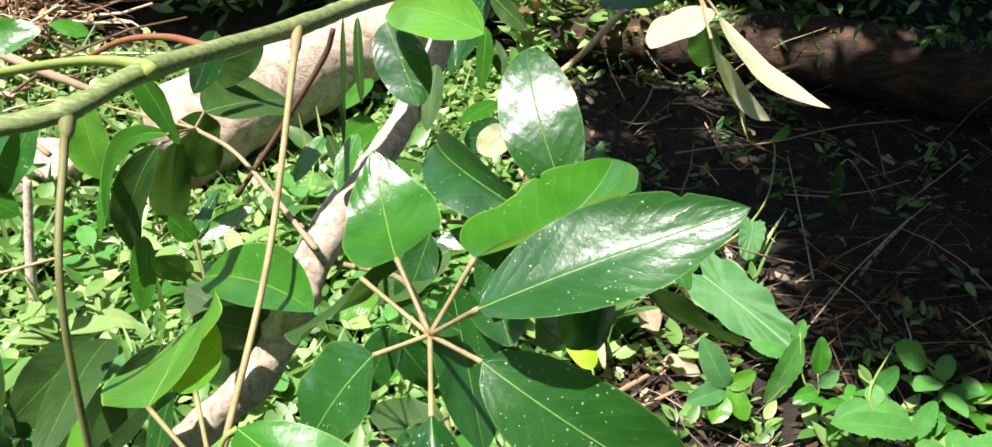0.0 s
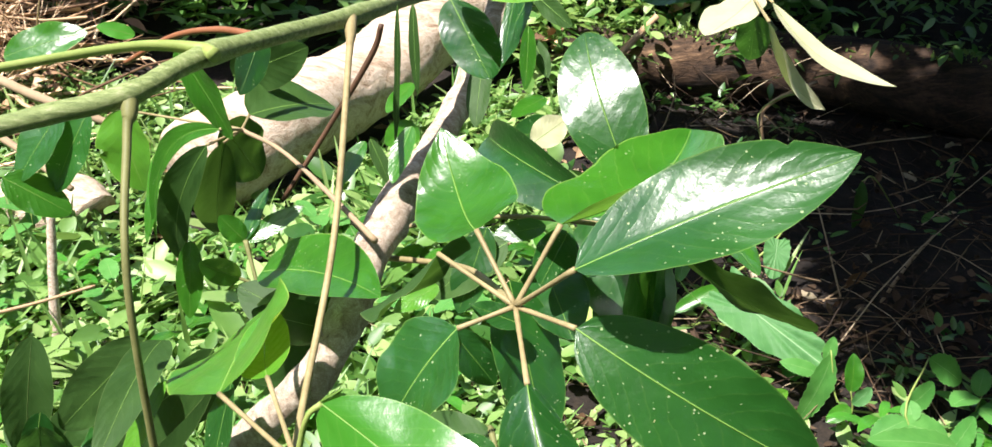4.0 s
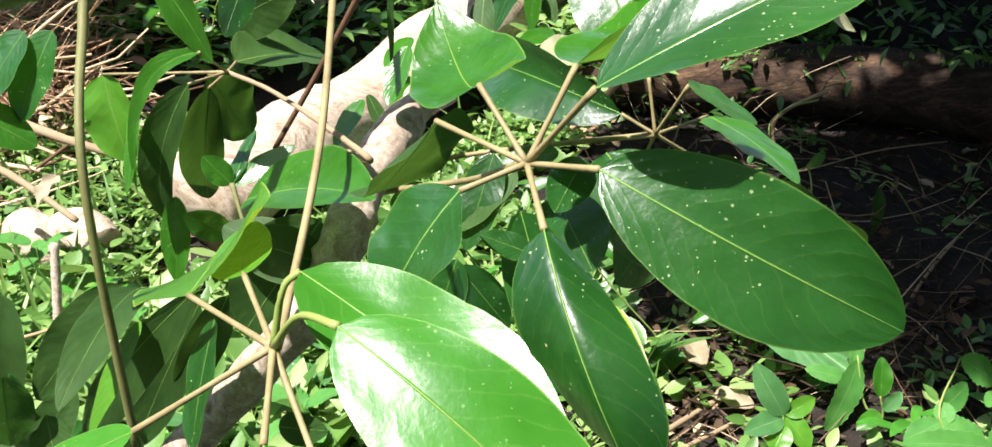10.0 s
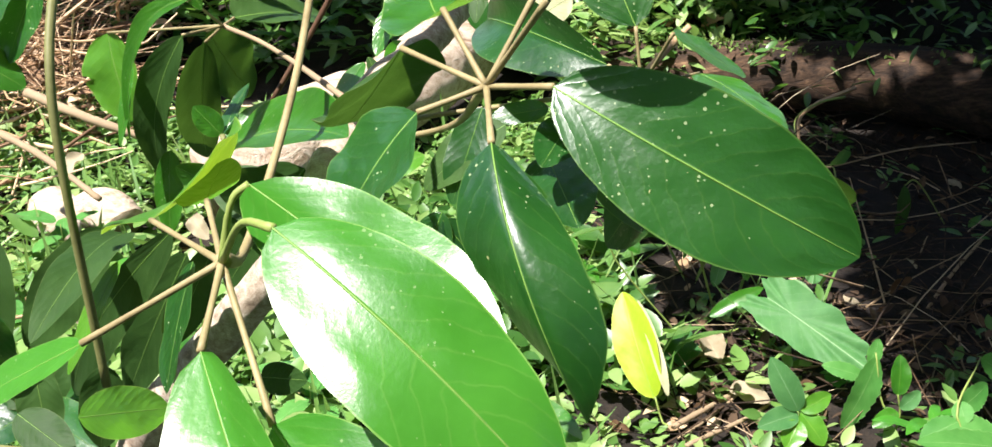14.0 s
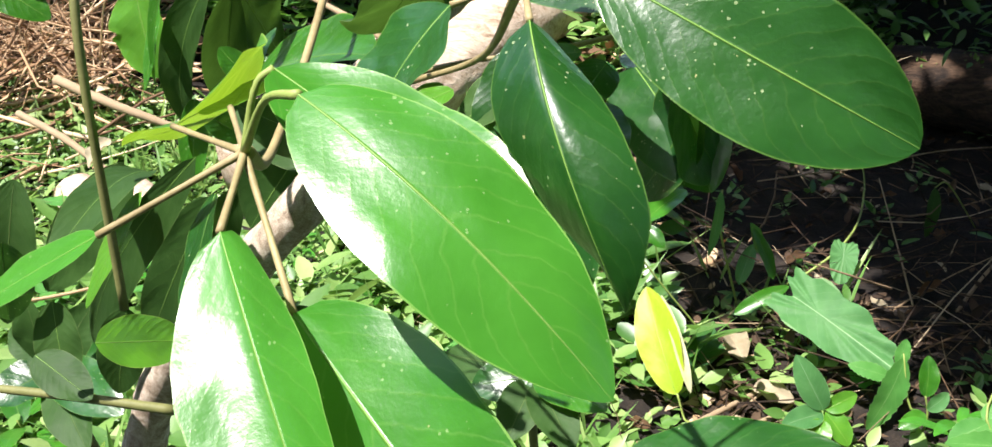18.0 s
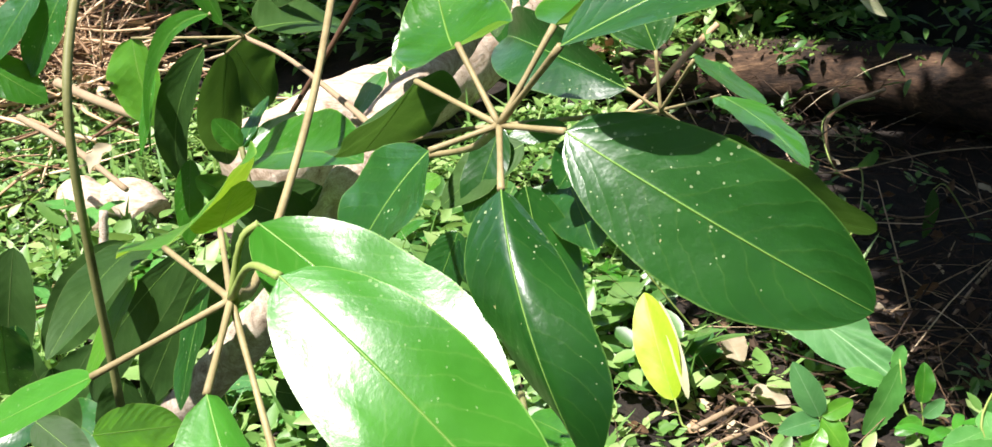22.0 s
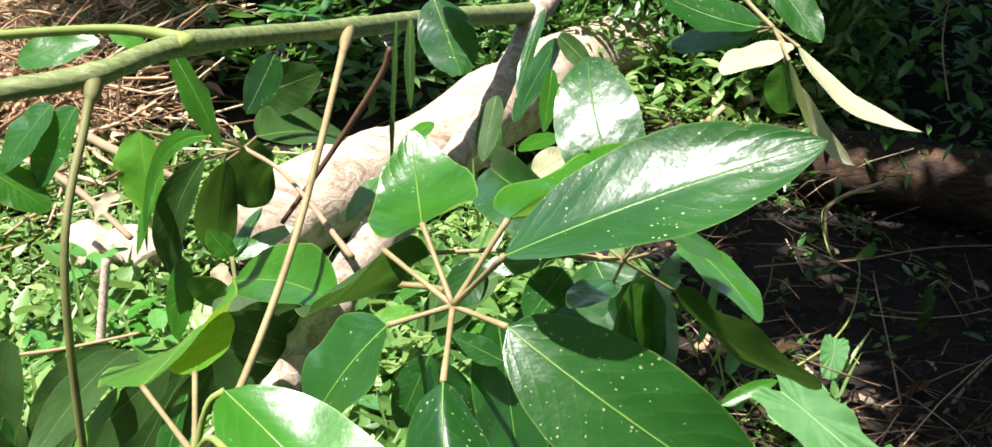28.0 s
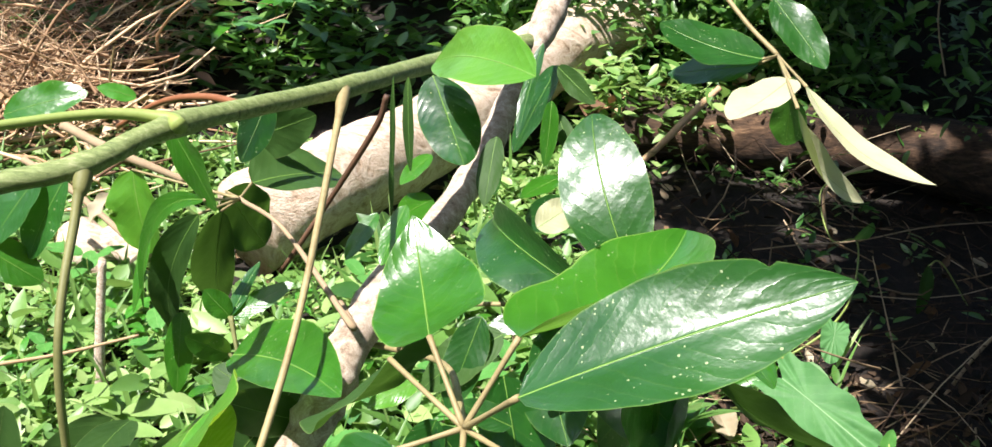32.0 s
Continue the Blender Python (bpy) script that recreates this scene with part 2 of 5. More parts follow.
# ramp kept near black: the deep shade is put into the wood's colour
SHADED_WOOD = plain_material("rotten_log", [(0.36, (0.005, 0.0035, 0.0025)), (0.48, (0.026, 0.016, 0.010)), (0.60, (0.075, 0.044, 0.025)), (0.74, (0.26, 0.16, 0.09))], 6.0, 0.9, 0.9, 0.02, 1.2, (0.35, 1.6, 1.6))
# darker than natural soil: part of the deep shade sits in this colour
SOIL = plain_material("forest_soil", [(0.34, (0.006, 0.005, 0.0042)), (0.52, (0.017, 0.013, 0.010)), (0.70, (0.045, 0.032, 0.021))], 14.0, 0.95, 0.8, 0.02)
LITTER = plain_material("dead_leaves", [(0.2, (0.10, 0.06, 0.03)), (0.5, (0.30, 0.20, 0.11)), (0.85, (0.52, 0.42, 0.28))], 8.0, 0.8, 0.3, 0.002, 0.0, (1, 1, 1), 0.7)
# darker copy of the dead-leaf tones, with the right side's shade in the colour
SHADED_LITTER = plain_material("shaded_litter_leaves", [(0.2, (0.020, 0.012, 0.007)), (0.6, (0.045, 0.027, 0.015)), (0.92, (0.15, 0.098, 0.056))], 8.0, 0.85, 0.3, 0.002, 0.0, (1, 1, 1), 0.7)
TWIGS = plain_material("dry_twigs", [(0.2, (0.09, 0.055, 0.03)), (0.5, (0.24, 0.17, 0.10)), (0.85, (0.45, 0.36, 0.24))], 20.0, 0.85, 0.3, 0.002, 0.0, (1, 1, 1), 0.7)
STRAW = plain_material("dry_straw", [(0.2, (0.10, 0.055, 0.028)), (0.5, (0.38, 0.235, 0.125)), (0.85, (0.70, 0.53, 0.35))], 20.0, 0.8, 0.2, 0.002, 0.0, (1, 1, 1), 0.7)
HERB = herb_material("herb_leaves", [(0.1, (0.045, 0.13, 0.022)), (0.5, (0.13, 0.26, 0.055)), (0.9, (0.31, 0.43, 0.15))], (0.34, 0.54, 0.11))
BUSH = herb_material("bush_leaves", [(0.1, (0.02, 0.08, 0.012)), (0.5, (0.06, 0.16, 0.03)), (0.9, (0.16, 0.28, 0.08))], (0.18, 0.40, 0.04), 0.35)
CANOPY = herb_material("canopy_leaves", [(0.1, (0.015, 0.06, 0.01)), (0.9, (0.04, 0.11, 0.02))], (0.08, 0.2, 0.02), 0.4, 0.1)
MOSS = herb_material("moss", [(0.1, (0.04, 0.09, 0.01)), (0.9, (0.14, 0.22, 0.04))], (0.2, 0.35, 0.05), 0.8, 0.15)


# ---- mesh helpers ----
def mesh_object(name, verts, faces, material, parent=None, uvs=None, smooth=True):
    me = bpy.data.meshes.new(name)
    me.from_pydata([tuple(v) for v in verts], [], [tuple(f) for f in faces])
    if uvs is not None:
        layer = me.uv_layers.new(name="UVMap")
        idx = np.empty(len(me.loops), dtype=np.int32)
        me.loops.foreach_get("vertex_index", idx)
        layer.data.foreach_set("uv", np.asarray(uvs, dtype=np.float32)[idx].ravel())
    if smooth:
        me.polygons.foreach_set("use_smooth", [True] * len(me.polygons))
    me.materials.append(material)
    ob = new(name, me)
    if parent is not None:
        ob.parent = parent
    return ob


def smooth_path(points, n):
    """Catmull-Rom through the points, n samples."""
    p = [Vector(q) for q in points]
    p = [p[0] * 2 - p[1]] + p + [p[-1] * 2 - p[-2]]
    out = []
    segs = len(p) - 3
    for k in range(n):
        s = k / (n - 1) * segs
        i = min(int(s), segs - 1)
        t = s - i
        a, b, c, d = p[i : i + 4]
        out.append(0.5 * (2 * b + (c - a) * t + (2 * a - 5 * b + 4 * c - d) * t * t + (3 * b - a - 3 * c + d) * t**3))
    return out


def tube(name, points, radii, material, parent=None, sides=10, steps=24, rough=0.0, knots=()):
    """A round stem along a smooth path, with an uneven girth and swollen knots (place 0..1, swelling)."""
    path = smooth_path(points, steps)
    verts, faces = [], []
    up = Vector((0.3, 0.2, 1)).normalized()
    for i, c in enumerate(path):
        s = i / (steps - 1)
        d = (path[min(i + 1, steps - 1)] - path[max(i - 1, 0)]).normalized()
        x = d.cross(up)
        x = x.normalized() if x.length > 1e-4 else Vector((1, 0, 0))
        y = d.cross(x)
        r = float(np.interp(s, np.linspace(0, 1, len(radii)), radii))
        for place, swell in knots:
            r *= 1 + swell * math.exp(-(((s - place) / 0.025) ** 2))
        for k in range(sides):
            a = 2 * math.pi * k / sides
            q = c + (x * math.cos(a) + y * math.sin(a)) * r
            if rough:
                q += (q - c) * rough * noise.noise(q * (0.35 / r))
            verts.append(q)
    for i in range(steps - 1):
        for k in range(sides):
            j = (k + 1) % sides
            faces.append((i * sides + k, i * sides + j, (i + 1) * sides + j, (i + 1) * sides + k))
    faces.append(tuple(range(sides))[::-1])
    faces.append(tuple(range((steps - 1) * sides, steps * sides)))
    return mesh_object(name, verts, faces, material, parent)


def outline(u, widest, taper, start=0.55):
    """Half-breadth of a leaf, 0..1, at u along its midrib; taper over 1 draws the tip out."""
    q = 1 - u / widest if u < widest else (u - widest) / (1 - widest)
    return max(0.0, 1 - q * q) ** (start if u < widest else taper)


def blade(base, tip, normal, width, fold=0.0, arch=0.06, droop=0.0, wave=0.03, widest=0.45, taper=0.72, nu=36, nv=12, twist=0.0, sway=0.0, halves=None, folds=None, bites=(), seed=0):
    """The surface of one leaf: verts, faces, uvs and the midrib's line. halves: breadth on both sides; folds: the angles by which
    they rise; bites: place along the leaf, half-length, side and depth of gnawed notches."""
    base, tip = Vector(base), Vector(tip)
    ax = tip - base
    ln = ax.length
    a = ax / ln
    n = Vector(normal)
    n = (n - a * n.dot(a)).normalized()
    s = n.cross(a)
    halves = halves or (width / 2, width / 2)
    folds = folds or (math.atan(fold), math.atan(fold))
    verts, faces, uvs, rib = [], [], [], []
    for i in range(nu + 1):
        u = 1 - (1 - i / nu) ** 1.15
        h = outline(u, widest, taper)
        turn = twist * (u - 0.4)
        s2, n2 = s * math.cos(turn) + n * math.sin(turn), n * math.cos(turn) - s * math.sin(turn)
        bow = 4 * u * (1 - u) * ln
        mid = base + a * (ln * u) + n * (arch * bow - droop * ln * max(0.0, u - 0.6) ** 2 * 4) + s * (sway * bow)
        rib.append((mid, n2, width / 2 * h))
        for j in range(nv + 1):
            v = 2 * j / nv - 1
            k = 1 if v > 0 else 0
            w = halves[k] * h
            edge = 1 + 0.012 * noise.noise(Vector((u * 17.0, seed * 3.7, k * 5.0))) + 0.010 * noise.noise(Vector((u * 45.0, seed * 1.3, k * 9.0)))
            for place, reach, side, depth in bites:
                if v * side > 0:
                    edge -= depth * math.exp(-(((u - place) / reach) ** 4))
            w *= 1 + (edge - 1) * abs(v) ** 3
            f = folds[k] * abs(v) ** 0.35
            ripple = wave * width * h * math.sin(u * 13 + seed * 2.1 + v * 1.3) * abs(v) ** 1.8
            ripple += width * h * (0.035 * noise.noise(Vector((u * 3.2 + seed * 7.3, v * 1.5, seed * 1.7))) + 0.014 * noise.noise(Vector((u * 9.0 + seed * 3.1, v * 4.0, seed * 0.7)))) * min(1.0, abs(v) * 3)
            verts.append(mid + s2 * (v * w * math.cos(f)) + n2 * (abs(v) * w * math.sin(f) + ripple))
            uvs.append((u, 0.5 + 0.5 * v))
    for i in range(nu):
        for j in range(nv):
            k = i * (nv + 1) + j
            faces.append((k, k + 1, k + nv + 2, k + nv + 1))
    return verts, faces, uvs, rib


def add_leaf(name, parent, base, tip, normal, width, fold=0.0, material=None, rib_material=None, rib=True, label="", **kw):
    verts, faces, uvs, line = blade(base, tip, normal, width, fold, **kw)
    ob = mesh_object(name, verts, faces, material or MATURE, parent, uvs)
    if label:
        ob["label"] = label
    if rib:
        rv, rf = [], []
        for i, (c, n, half) in enumerate(line):
            r = 0.00042 * (1 - 0.8 * i / (len(line) - 1)) * min(1.4, max(0.6, width / 0.05))
            d = (line[min(i + 1, len(line) - 1)][0] - line[max(i - 1, 0)][0]).normalized()
            x = n.cross(d)
            for k in range(6):
                t = 2 * math.pi * k / 6
                rv.append(c + x * (math.cos(t) * r) + n * (math.sin(t) * r * 0.55))
            if i:
                for k in range(6):
                    j = (k + 1) % 6
                    rf.append(((i - 1) * 6 + k, (i - 1) * 6 + j, i * 6 + j, i * 6 + k))
        mesh_object("midrib", rv, rf, rib_material or RIB, ob)
    return ob


def thing(name, place, label, category, group="", kind=""):
    e = new(name)
    e.location = place
    e.empty_display_size = 0.05
    tagged(e, label, category, group, kind)
    return e


def rehome(e):
    """Keep the parts of a thing, built in world places, where they are."""
    inv = Matrix.Translation(e.location).inverted()
    for c in e.children:
        c.matrix_parent_inverse = inv


# ---- ground ----
def ground_height(x, y):
    bank = np.clip((y - 4.6) / 3.0, 0, 1)
    bank = bank * bank * (3 - 2 * bank) * 1.1
    return bank + 0.035 * np.sin(x * 2.1 + 0.7) * np.cos(y * 1.7) + 0.02 * np.sin(x * 5.3 + y * 4.1) + 0.25 * np.clip(-x - 1.6, 0, 3) * np.clip((y - 3.0) / 3, 0, 1)


xs = np.concatenate([[-400, -120, -40, -16, -8], np.linspace(-5, 5, 91), [8, 16, 40, 120, 400]])
ys = np.concatenate([[-400, -120, -40, -12, -4, -1], np.linspace(0, 9, 91), [12, 20, 40, 120, 400]])
gx, gy = np.meshgrid(xs, ys)
gz = np.where((np.abs(gx) < 30) & (np.abs(gy) < 30), ground_height(gx, np.clip(gy, -5, 9)), 1.1)
gv = np.stack([gx, gy, gz], -1).reshape(-1, 3)
gv[:, 2] += 0.012 * np.array([noise.noise(Vector((p[0] * 6, p[1] * 6, 0))) for p in gv])
nx = len(xs)
gf = [(j * nx + i, j * nx + i + 1, (j + 1) * nx + i + 1, (j + 1) * nx + i) for j in range(len(ys) - 1) for i in range(nx - 1)]
tagged(mesh_object("ground", gv, gf, SOIL), "dark forest soil, darkened further for shade, with leaf litter", "ground", kind="structure")

rng = np.random.default_rng(7)


def scatter_leaves(name, place, count, length, ratio, tilt, material, label, category, lean=None, fold=0.25):
    """Many small leaves in one mesh. place(n) gives points, length (low, high), tilt (low, high) degrees from level."""
    fine = material in (HERB, BUSH) and count < 15000
    c = place(count)
    way = None
    if isinstance(c, tuple):
        c, way = c
    n = len(c)
    ln = rng.uniform(*length, n)
    yaw = rng.uniform(0, 2 * np.pi, n) if way is None else way + rng.normal(0, 0.25, n)
    if lean is not None:
        yaw = lean + rng.normal(0, 0.6, n)
    pit = np.radians(rng.uniform(*tilt, n))
    roll = rng.normal(0, 0.35, n)
    d = np.stack([np.cos(yaw) * np.cos(pit), np.sin(yaw) * np.cos(pit), np.sin(pit)], 1)
    side = np.stack([-np.sin(yaw), np.cos(yaw), 0 * yaw], 1)
    nrm = np.cross(d, side)
    s = side * np.cos(roll)[:, None] + nrm * np.sin(roll)[:, None]
    up = np.cross(d, s)
    up *= np.sign(up[:, 2] + 1e-6)[:, None]
    us = [0.0, 0.09, 0.24, 0.44, 0.64, 0.84, 1.0] if fine else [0.0, 0.18, 0.42, 0.7, 1.0]
    hw = [0.06, 0.52, 0.90, 1.0, 0.84, 0.46, 0.02] if fine else [0.05, 0.8, 1.0, 0.62, 0.02]
    rows = []
    bend = rng.uniform(-0.05, 0.22, n)
    for u, h in zip(us, hw):
        w = ln * ratio * 0.5 * h
        mid = c + d * (ln * u)[:, None] - up * (ln * bend * u * u)[:, None]
        e = up * (fold * w)[:, None]
        rows += [mid - s * w[:, None] + e, mid, mid + s * w[:, None] + e]
    v = np.stack(rows, 1).reshape(-1, 3)
    f = []
    for r in range(len(us) - 1):
        for k in range(2):
            a = r * 3 + k
            f.append((a, a + 1, a + 4, a + 3))
    f = np.array(f)
    faces = (f[None] + (np.arange(n) * 3 * len(us))[:, None, None]).reshape(-1, 4)
    ob = mesh_object(name, v, faces.tolist(), material)
    return tagged(ob, label, category, kind="stuff")


def clumps(x0, x1, y0, y1, h, per, keep=None, spread=0.03):
    """Small plants: leaves in rings round short stems; gives places and the way that each leaf points."""
    def place(n):
        m = max(1, n // per)
        x, y = rng.uniform(x0, x1, m), rng.uniform(y0, y1, m)
        ok = keep(x, y) if keep else np.ones(m, bool)
        x, y = x[ok], y[ok]
        top = rng.uniform(*h, len(x))
        k = np.arange(per)
        yaw = rng.uniform(0, 6.28, len(x))[:, None] + k[None] * 2.4
        z = ground_height(x, y)[:, None] + top[:, None] * (0.35 + 0.65 * k[None] / per)
        r = spread * rng.uniform(0.3, 1.0, yaw.shape)
        pts = np.stack([x[:, None] + np.cos(yaw) * r, y[:, None] + np.sin(yaw) * r, z], -1).reshape(-1, 3)
        return pts, yaw.reshape(-1)
    return place


def scatter_sticks(name, place, count, length, radius, tilt, material, label, category, lean=None):
    c = place(count)
    n = len(c)
    ln = rng.uniform(*length, n)
    r = rng.uniform(*radius, n)
    yaw = rng.uniform(0, 2 * np.pi, n) if lean is None else lean + rng.normal(0, 0.5, n)
    pit = np.radians(rng.uniform(*tilt, n))
    d = np.stack([np.cos(yaw) * np.cos(pit), np.sin(yaw) * np.cos(pit), np.sin(pit)], 1)
    side = np.stack([-np.sin(yaw), np.cos(yaw), 0 * yaw], 1)
    up = np.cross(d, side)
    kink = rng.normal(0, 0.07, (n, 2))
    rows = []
    for u in (0, 0.35, 0.7, 1.0):
        mid = c + d * (ln * u)[:, None] + side * (ln * kink[:, 0] * 4 * u * (1 - u))[:, None] + up * (ln * (kink[:, 1] * 4 * u * (1 - u)))[:, None]
        for k in range(4):
            a = math.pi / 2 * k
            rows.append(mid + (side * math.cos(a) + up * math.sin(a)) * (r * (1 - 0.5 * u))[:, None])
    v = np.stack(rows, 1).reshape(-1, 3)
    f = np.array([(i * 4 + k, i * 4 + (k + 1) % 4, i * 4 + 4 + (k + 1) % 4, i * 4 + 4 + k) for i in range(3) for k in range(4)])
    faces = (f[None] + (np.arange(n) * 16)[:, None, None]).reshape(-1, 4)
    return tagged(mesh_object(name, v, faces.tolist(), material), label, category, kind="stuff")


def on_ground(x0, x1, y0, y1, h0=0.0, h1=0.03, keep=None):
    def place(n):
        x, y = rng.uniform(x0, x1, n), rng.uniform(y0, y1, n)
        ok = keep(x, y) if keep else np.ones(n, bool)
        x, y = x[ok], y[ok]
        return np.stack([x, y, ground_height(x, y) + rng.uniform(h0, h1, len(x))], 1)
    return place


# ---- fallen logs ----
def log(name, a, b, r0, r1, material, label, bends=0.03, seed=1):
    e = thing(name, ((a[0] + b[0]) / 2, (a[1] + b[1]) / 2, 0), label, "log")
    pts = [Vector(a).lerp(Vector(b), k / 5) + Vector((0, 0, 0)) for k in range(6)]
    for k, p in enumerate(pts):
        p.z += bends * math.sin(k * 2 + seed)
        p.y += bends * math.cos(k * 1.7 + seed)
    t = tube("trunk_wood", pts, [r0, r0 * 0.98, (r0 + r1) / 2, r1 * 1.04, r1], material, e, sides=40, steps=90)
    me = t.data
    for v in me.vertices:
        q = v.co
        v.co = q + v.normal * (r0 * (0.16 * noise.noise(q * 3.0 + Vector((seed, 0, 0))) + 0.06 * noise.noise(q * 11.0) + 0.03 * noise.noise(Vector((q.x * 6, q.y * 40, q.z * 40)))))
    rehome(e)
    return e


log("fallen_log", (-1.24, 3.26, 0.17), (0.33, 5.47, 0.53), 0.20, 0.18, LOG_WOOD, "sunlit weathered pale tan fallen tree trunk on the ground")
log("broken_log", (-1.95, 3.30, 0.08), (-1.62, 3.24, 0.10), 0.10, 0.09, LOG_WOOD, "short pale sun-bleached piece of trunk lying in herbs", seed=7)
log("rotten_log", (0.28, 4.62, 0.20), (3.4, 3.6, 0.12), 0.16, 0.19, SHADED_WOOD, "rotting log with moss, deep shade put into its dark colour", seed=4)

# ---- ground cover ----
on_log = lambda x, y: np.abs((y - 3.0) - 1.41 * (x + 1.42)) < 0.26 * (x > -1.4)
lit = lambda x, y: (x < 0.1 + 0.2 * np.sin(y * 5)) & ~on_log(x, y)
clear = lambda x, y: ~((x > 0.12) & (x < 0.85) & (y > 1.5) & (y < 2.15))
near = lambda x, y: clear(x, y) & ~((x > 0.55) & (y > 2.0)) & (rng.uniform(0, 1, len(x)) < 0.8)
scatter_leaves("ground_herbs", clumps(-3.6, 0.5, 1.2, 4.6, (0.02, 0.16), 7, lit), 19000, (0.035, 0.09), 0.5, (-5, 45), HERB, "low bright green herbs covering the ground", "herbs")
scatter_leaves("ground_herbs", on_ground(-3.6, 0.3, 1.2, 4.6, 0.0, 0.08, lit), 12000, (0.02, 0.055), 0.6, (-25, 50), HERB, "small round-leaved ground cover", "herbs")
scatter_leaves("ground_herbs", clumps(-8.0, -3.2, -2.0, 5.5, (0.02, 0.18), 7), 9000, (0.05, 0.11), 0.5, (-5, 45), HERB, "low green herbs beside the clearing", "herbs")
scatter_leaves("grass_blades", on_ground(-3.4, 1.0, 1.3, 4.4, 0.0, 0.02, lit), 1500, (0.12, 0.32), 0.05, (35, 80), HERB, "thin bright grass blades", "grass")
scatter_leaves("seedlings", clumps(0.0, 1.4, 1.3, 2.35, (0.03, 0.16), 6, near), 700, (0.04, 0.11), 0.5, (0, 45), HERB, "green seedlings among dry litter", "seedlings")
scatter_leaves("grass_blades", on_ground(0.0, 0.9, 1.2, 2.8, 0.0, 0.02, clear), 60, (0.12, 0.35), 0.05, (40, 80), HERB, "thin bright grass blades", "grass")
scatter_leaves("ground_herbs", clumps(0.0, 0.75, 1.45, 2.6, (0.01, 0.05), 6), 620, (0.025, 0.065), 0.5, (-5, 45), HERB, "low bright green herbs among litter", "herbs")
scatter_leaves("ground_herbs", clumps(-2.6, -0.2, 1.7, 3.1, (0.06, 0.24), 5, lit), 520, (0.09, 0.19), 0.42, (-25, 45), HERB, "broad green herb leaves", "herbs")
scatter_leaves("ground_herbs", clumps(-0.7, 0.35, 2.2, 3.4, (0.06, 0.26), 5), 260, (0.08, 0.17), 0.45, (-25, 45), BUSH, "broad dark green herb leaves", "herbs")
scatter_leaves("leaf_litter", on_ground(0.3, 1.7, 1.4, 2.7, 0.0, 0.03), 650, (0.02, 0.07), 0.45, (-25, 40), SHADED_LITTER, "brown leaves on the soil, shade put into their colour", "leaf litter", fold=0.6)
scatter_sticks("fallen_twigs", on_ground(0.35, 1.6, 1.6, 2.6, 0.0, 0.04), 110, (0.10, 0.4), (0.001, 0.004), (-3, 14), SHADED_LITTER, "thin brown twigs on the soil", "twigs")
scatter_leaves("leaf_litter", on_ground(-3, 0.5, 1.2, 4.4, 0.0, 0.03), 1200, (0.03, 0.09), 0.5, (-14, 22), LITTER, "brown fallen leaves", "leaf litter")
scatter_sticks("fallen_twigs", on_ground(-0.7, 1.7, 1.3, 3.2, 0.0, 0.05), 190, (0.08, 0.35), (0.001, 0.003), (-4, 22), TWIGS, "thin dry twigs on the soil", "twigs")
# these twigs take the near-black wood, so their colour carries the shade
scatter_sticks("fallen_twigs", on_ground(0.35, 3.4, 1.9, 4.6, 0.0, 0.10), 480, (0.08, 0.6), (0.001, 0.004), (-6, 40), SHADED_WOOD, "thin dry twigs, deep shade put into their colour", "twigs")
scatter_sticks("fallen_twigs", on_ground(0.5, 3.2, 1.7, 4.3, 0.0, 0.06), 150, (0.10, 0.7), (0.0015, 0.005), (-4, 40), TWIGS, "tangle of brown sticks in deep shade", "twigs")
scatter_leaves("leaf_litter", on_ground(0.3, 3.2, 1.6, 4.3, 0.0, 0.05), 700, (0.02, 0.08), 0.45, (-30, 60), SHADED_LITTER, "curled brown leaves on dark soil", "leaf litter", fold=0.8)
scatter_leaves("leaf_litter", on_ground(-5.4, -2.0, 4.0, 7.4, 0.02, 0.30), 2200, (0.05, 0.16), 0.5, (-30, 50), STRAW, "tan dead leaves on the heap of straw", "leaf litter", fold=0.6)
scatter_sticks("fallen_sticks", on_ground(-5.0, -2.0, 4.0, 6.8, 0.1, 0.45), 260, (0.3, 1.1), (0.004, 0.012), (-15, 35), STRAW, "pale dry sticks on the heap of straw", "sticks")
scatter_sticks("straw_heap", on_ground(-5.8, -2.2, 4.2, 7.8, 0.0, 0.45), 13000, (0.12, 0.6), (0.001, 0.004), (-25, 45), STRAW, "heap of dry orange-brown straw and twigs", "straw")
scatter_sticks("fallen_sticks", on_ground(-3.8, -2.0, 3.4, 4.8, 0.02, 0.2), 170, (0.3, 0.9), (0.004, 0.014), (-8, 20), STRAW, "pale dry sticks beside the log", "sticks")

# ---- bushes behind ----
scatter_leaves("bank_bushes", on_ground(-0.6, 1.7, 4.9, 6.6, 0.0, 0.9), 9500, (0.05, 0.13), 0.36, (-60, 40), BUSH, "dense leafy undergrowth on the bank", "bushes")
scatter_leaves("bank_bushes", clumps(-4.2, -0.4, 4.9, 7.6, (0.10, 0.5), 8, lambda x, y: ~on_log(x, y)), 3600, (0.10, 0.19), 0.34, (-25, 35), BUSH, "palmate leafy undergrowth behind the log", "bushes")
# the brighter herb tone carries part of the sunlight on this undergrowth
scatter_leaves("bank_bushes", on_ground(-0.1, 1.3, 4.75, 5.4, 0.05, 0.6), 330, (0.06, 0.15), 0.42, (-40, 40), HERB, "sunlit leafy undergrowth behind the logs", "bushes")
scatter_leaves("leaf_litter", on_ground(0.0, 1.0, 4.6, 5.2, 0.02, 0.2), 160, (0.06, 0.16), 0.6, (-30, 50), STRAW, "pale dead leaves caught behind the log", "leaf litter", fold=0.5)
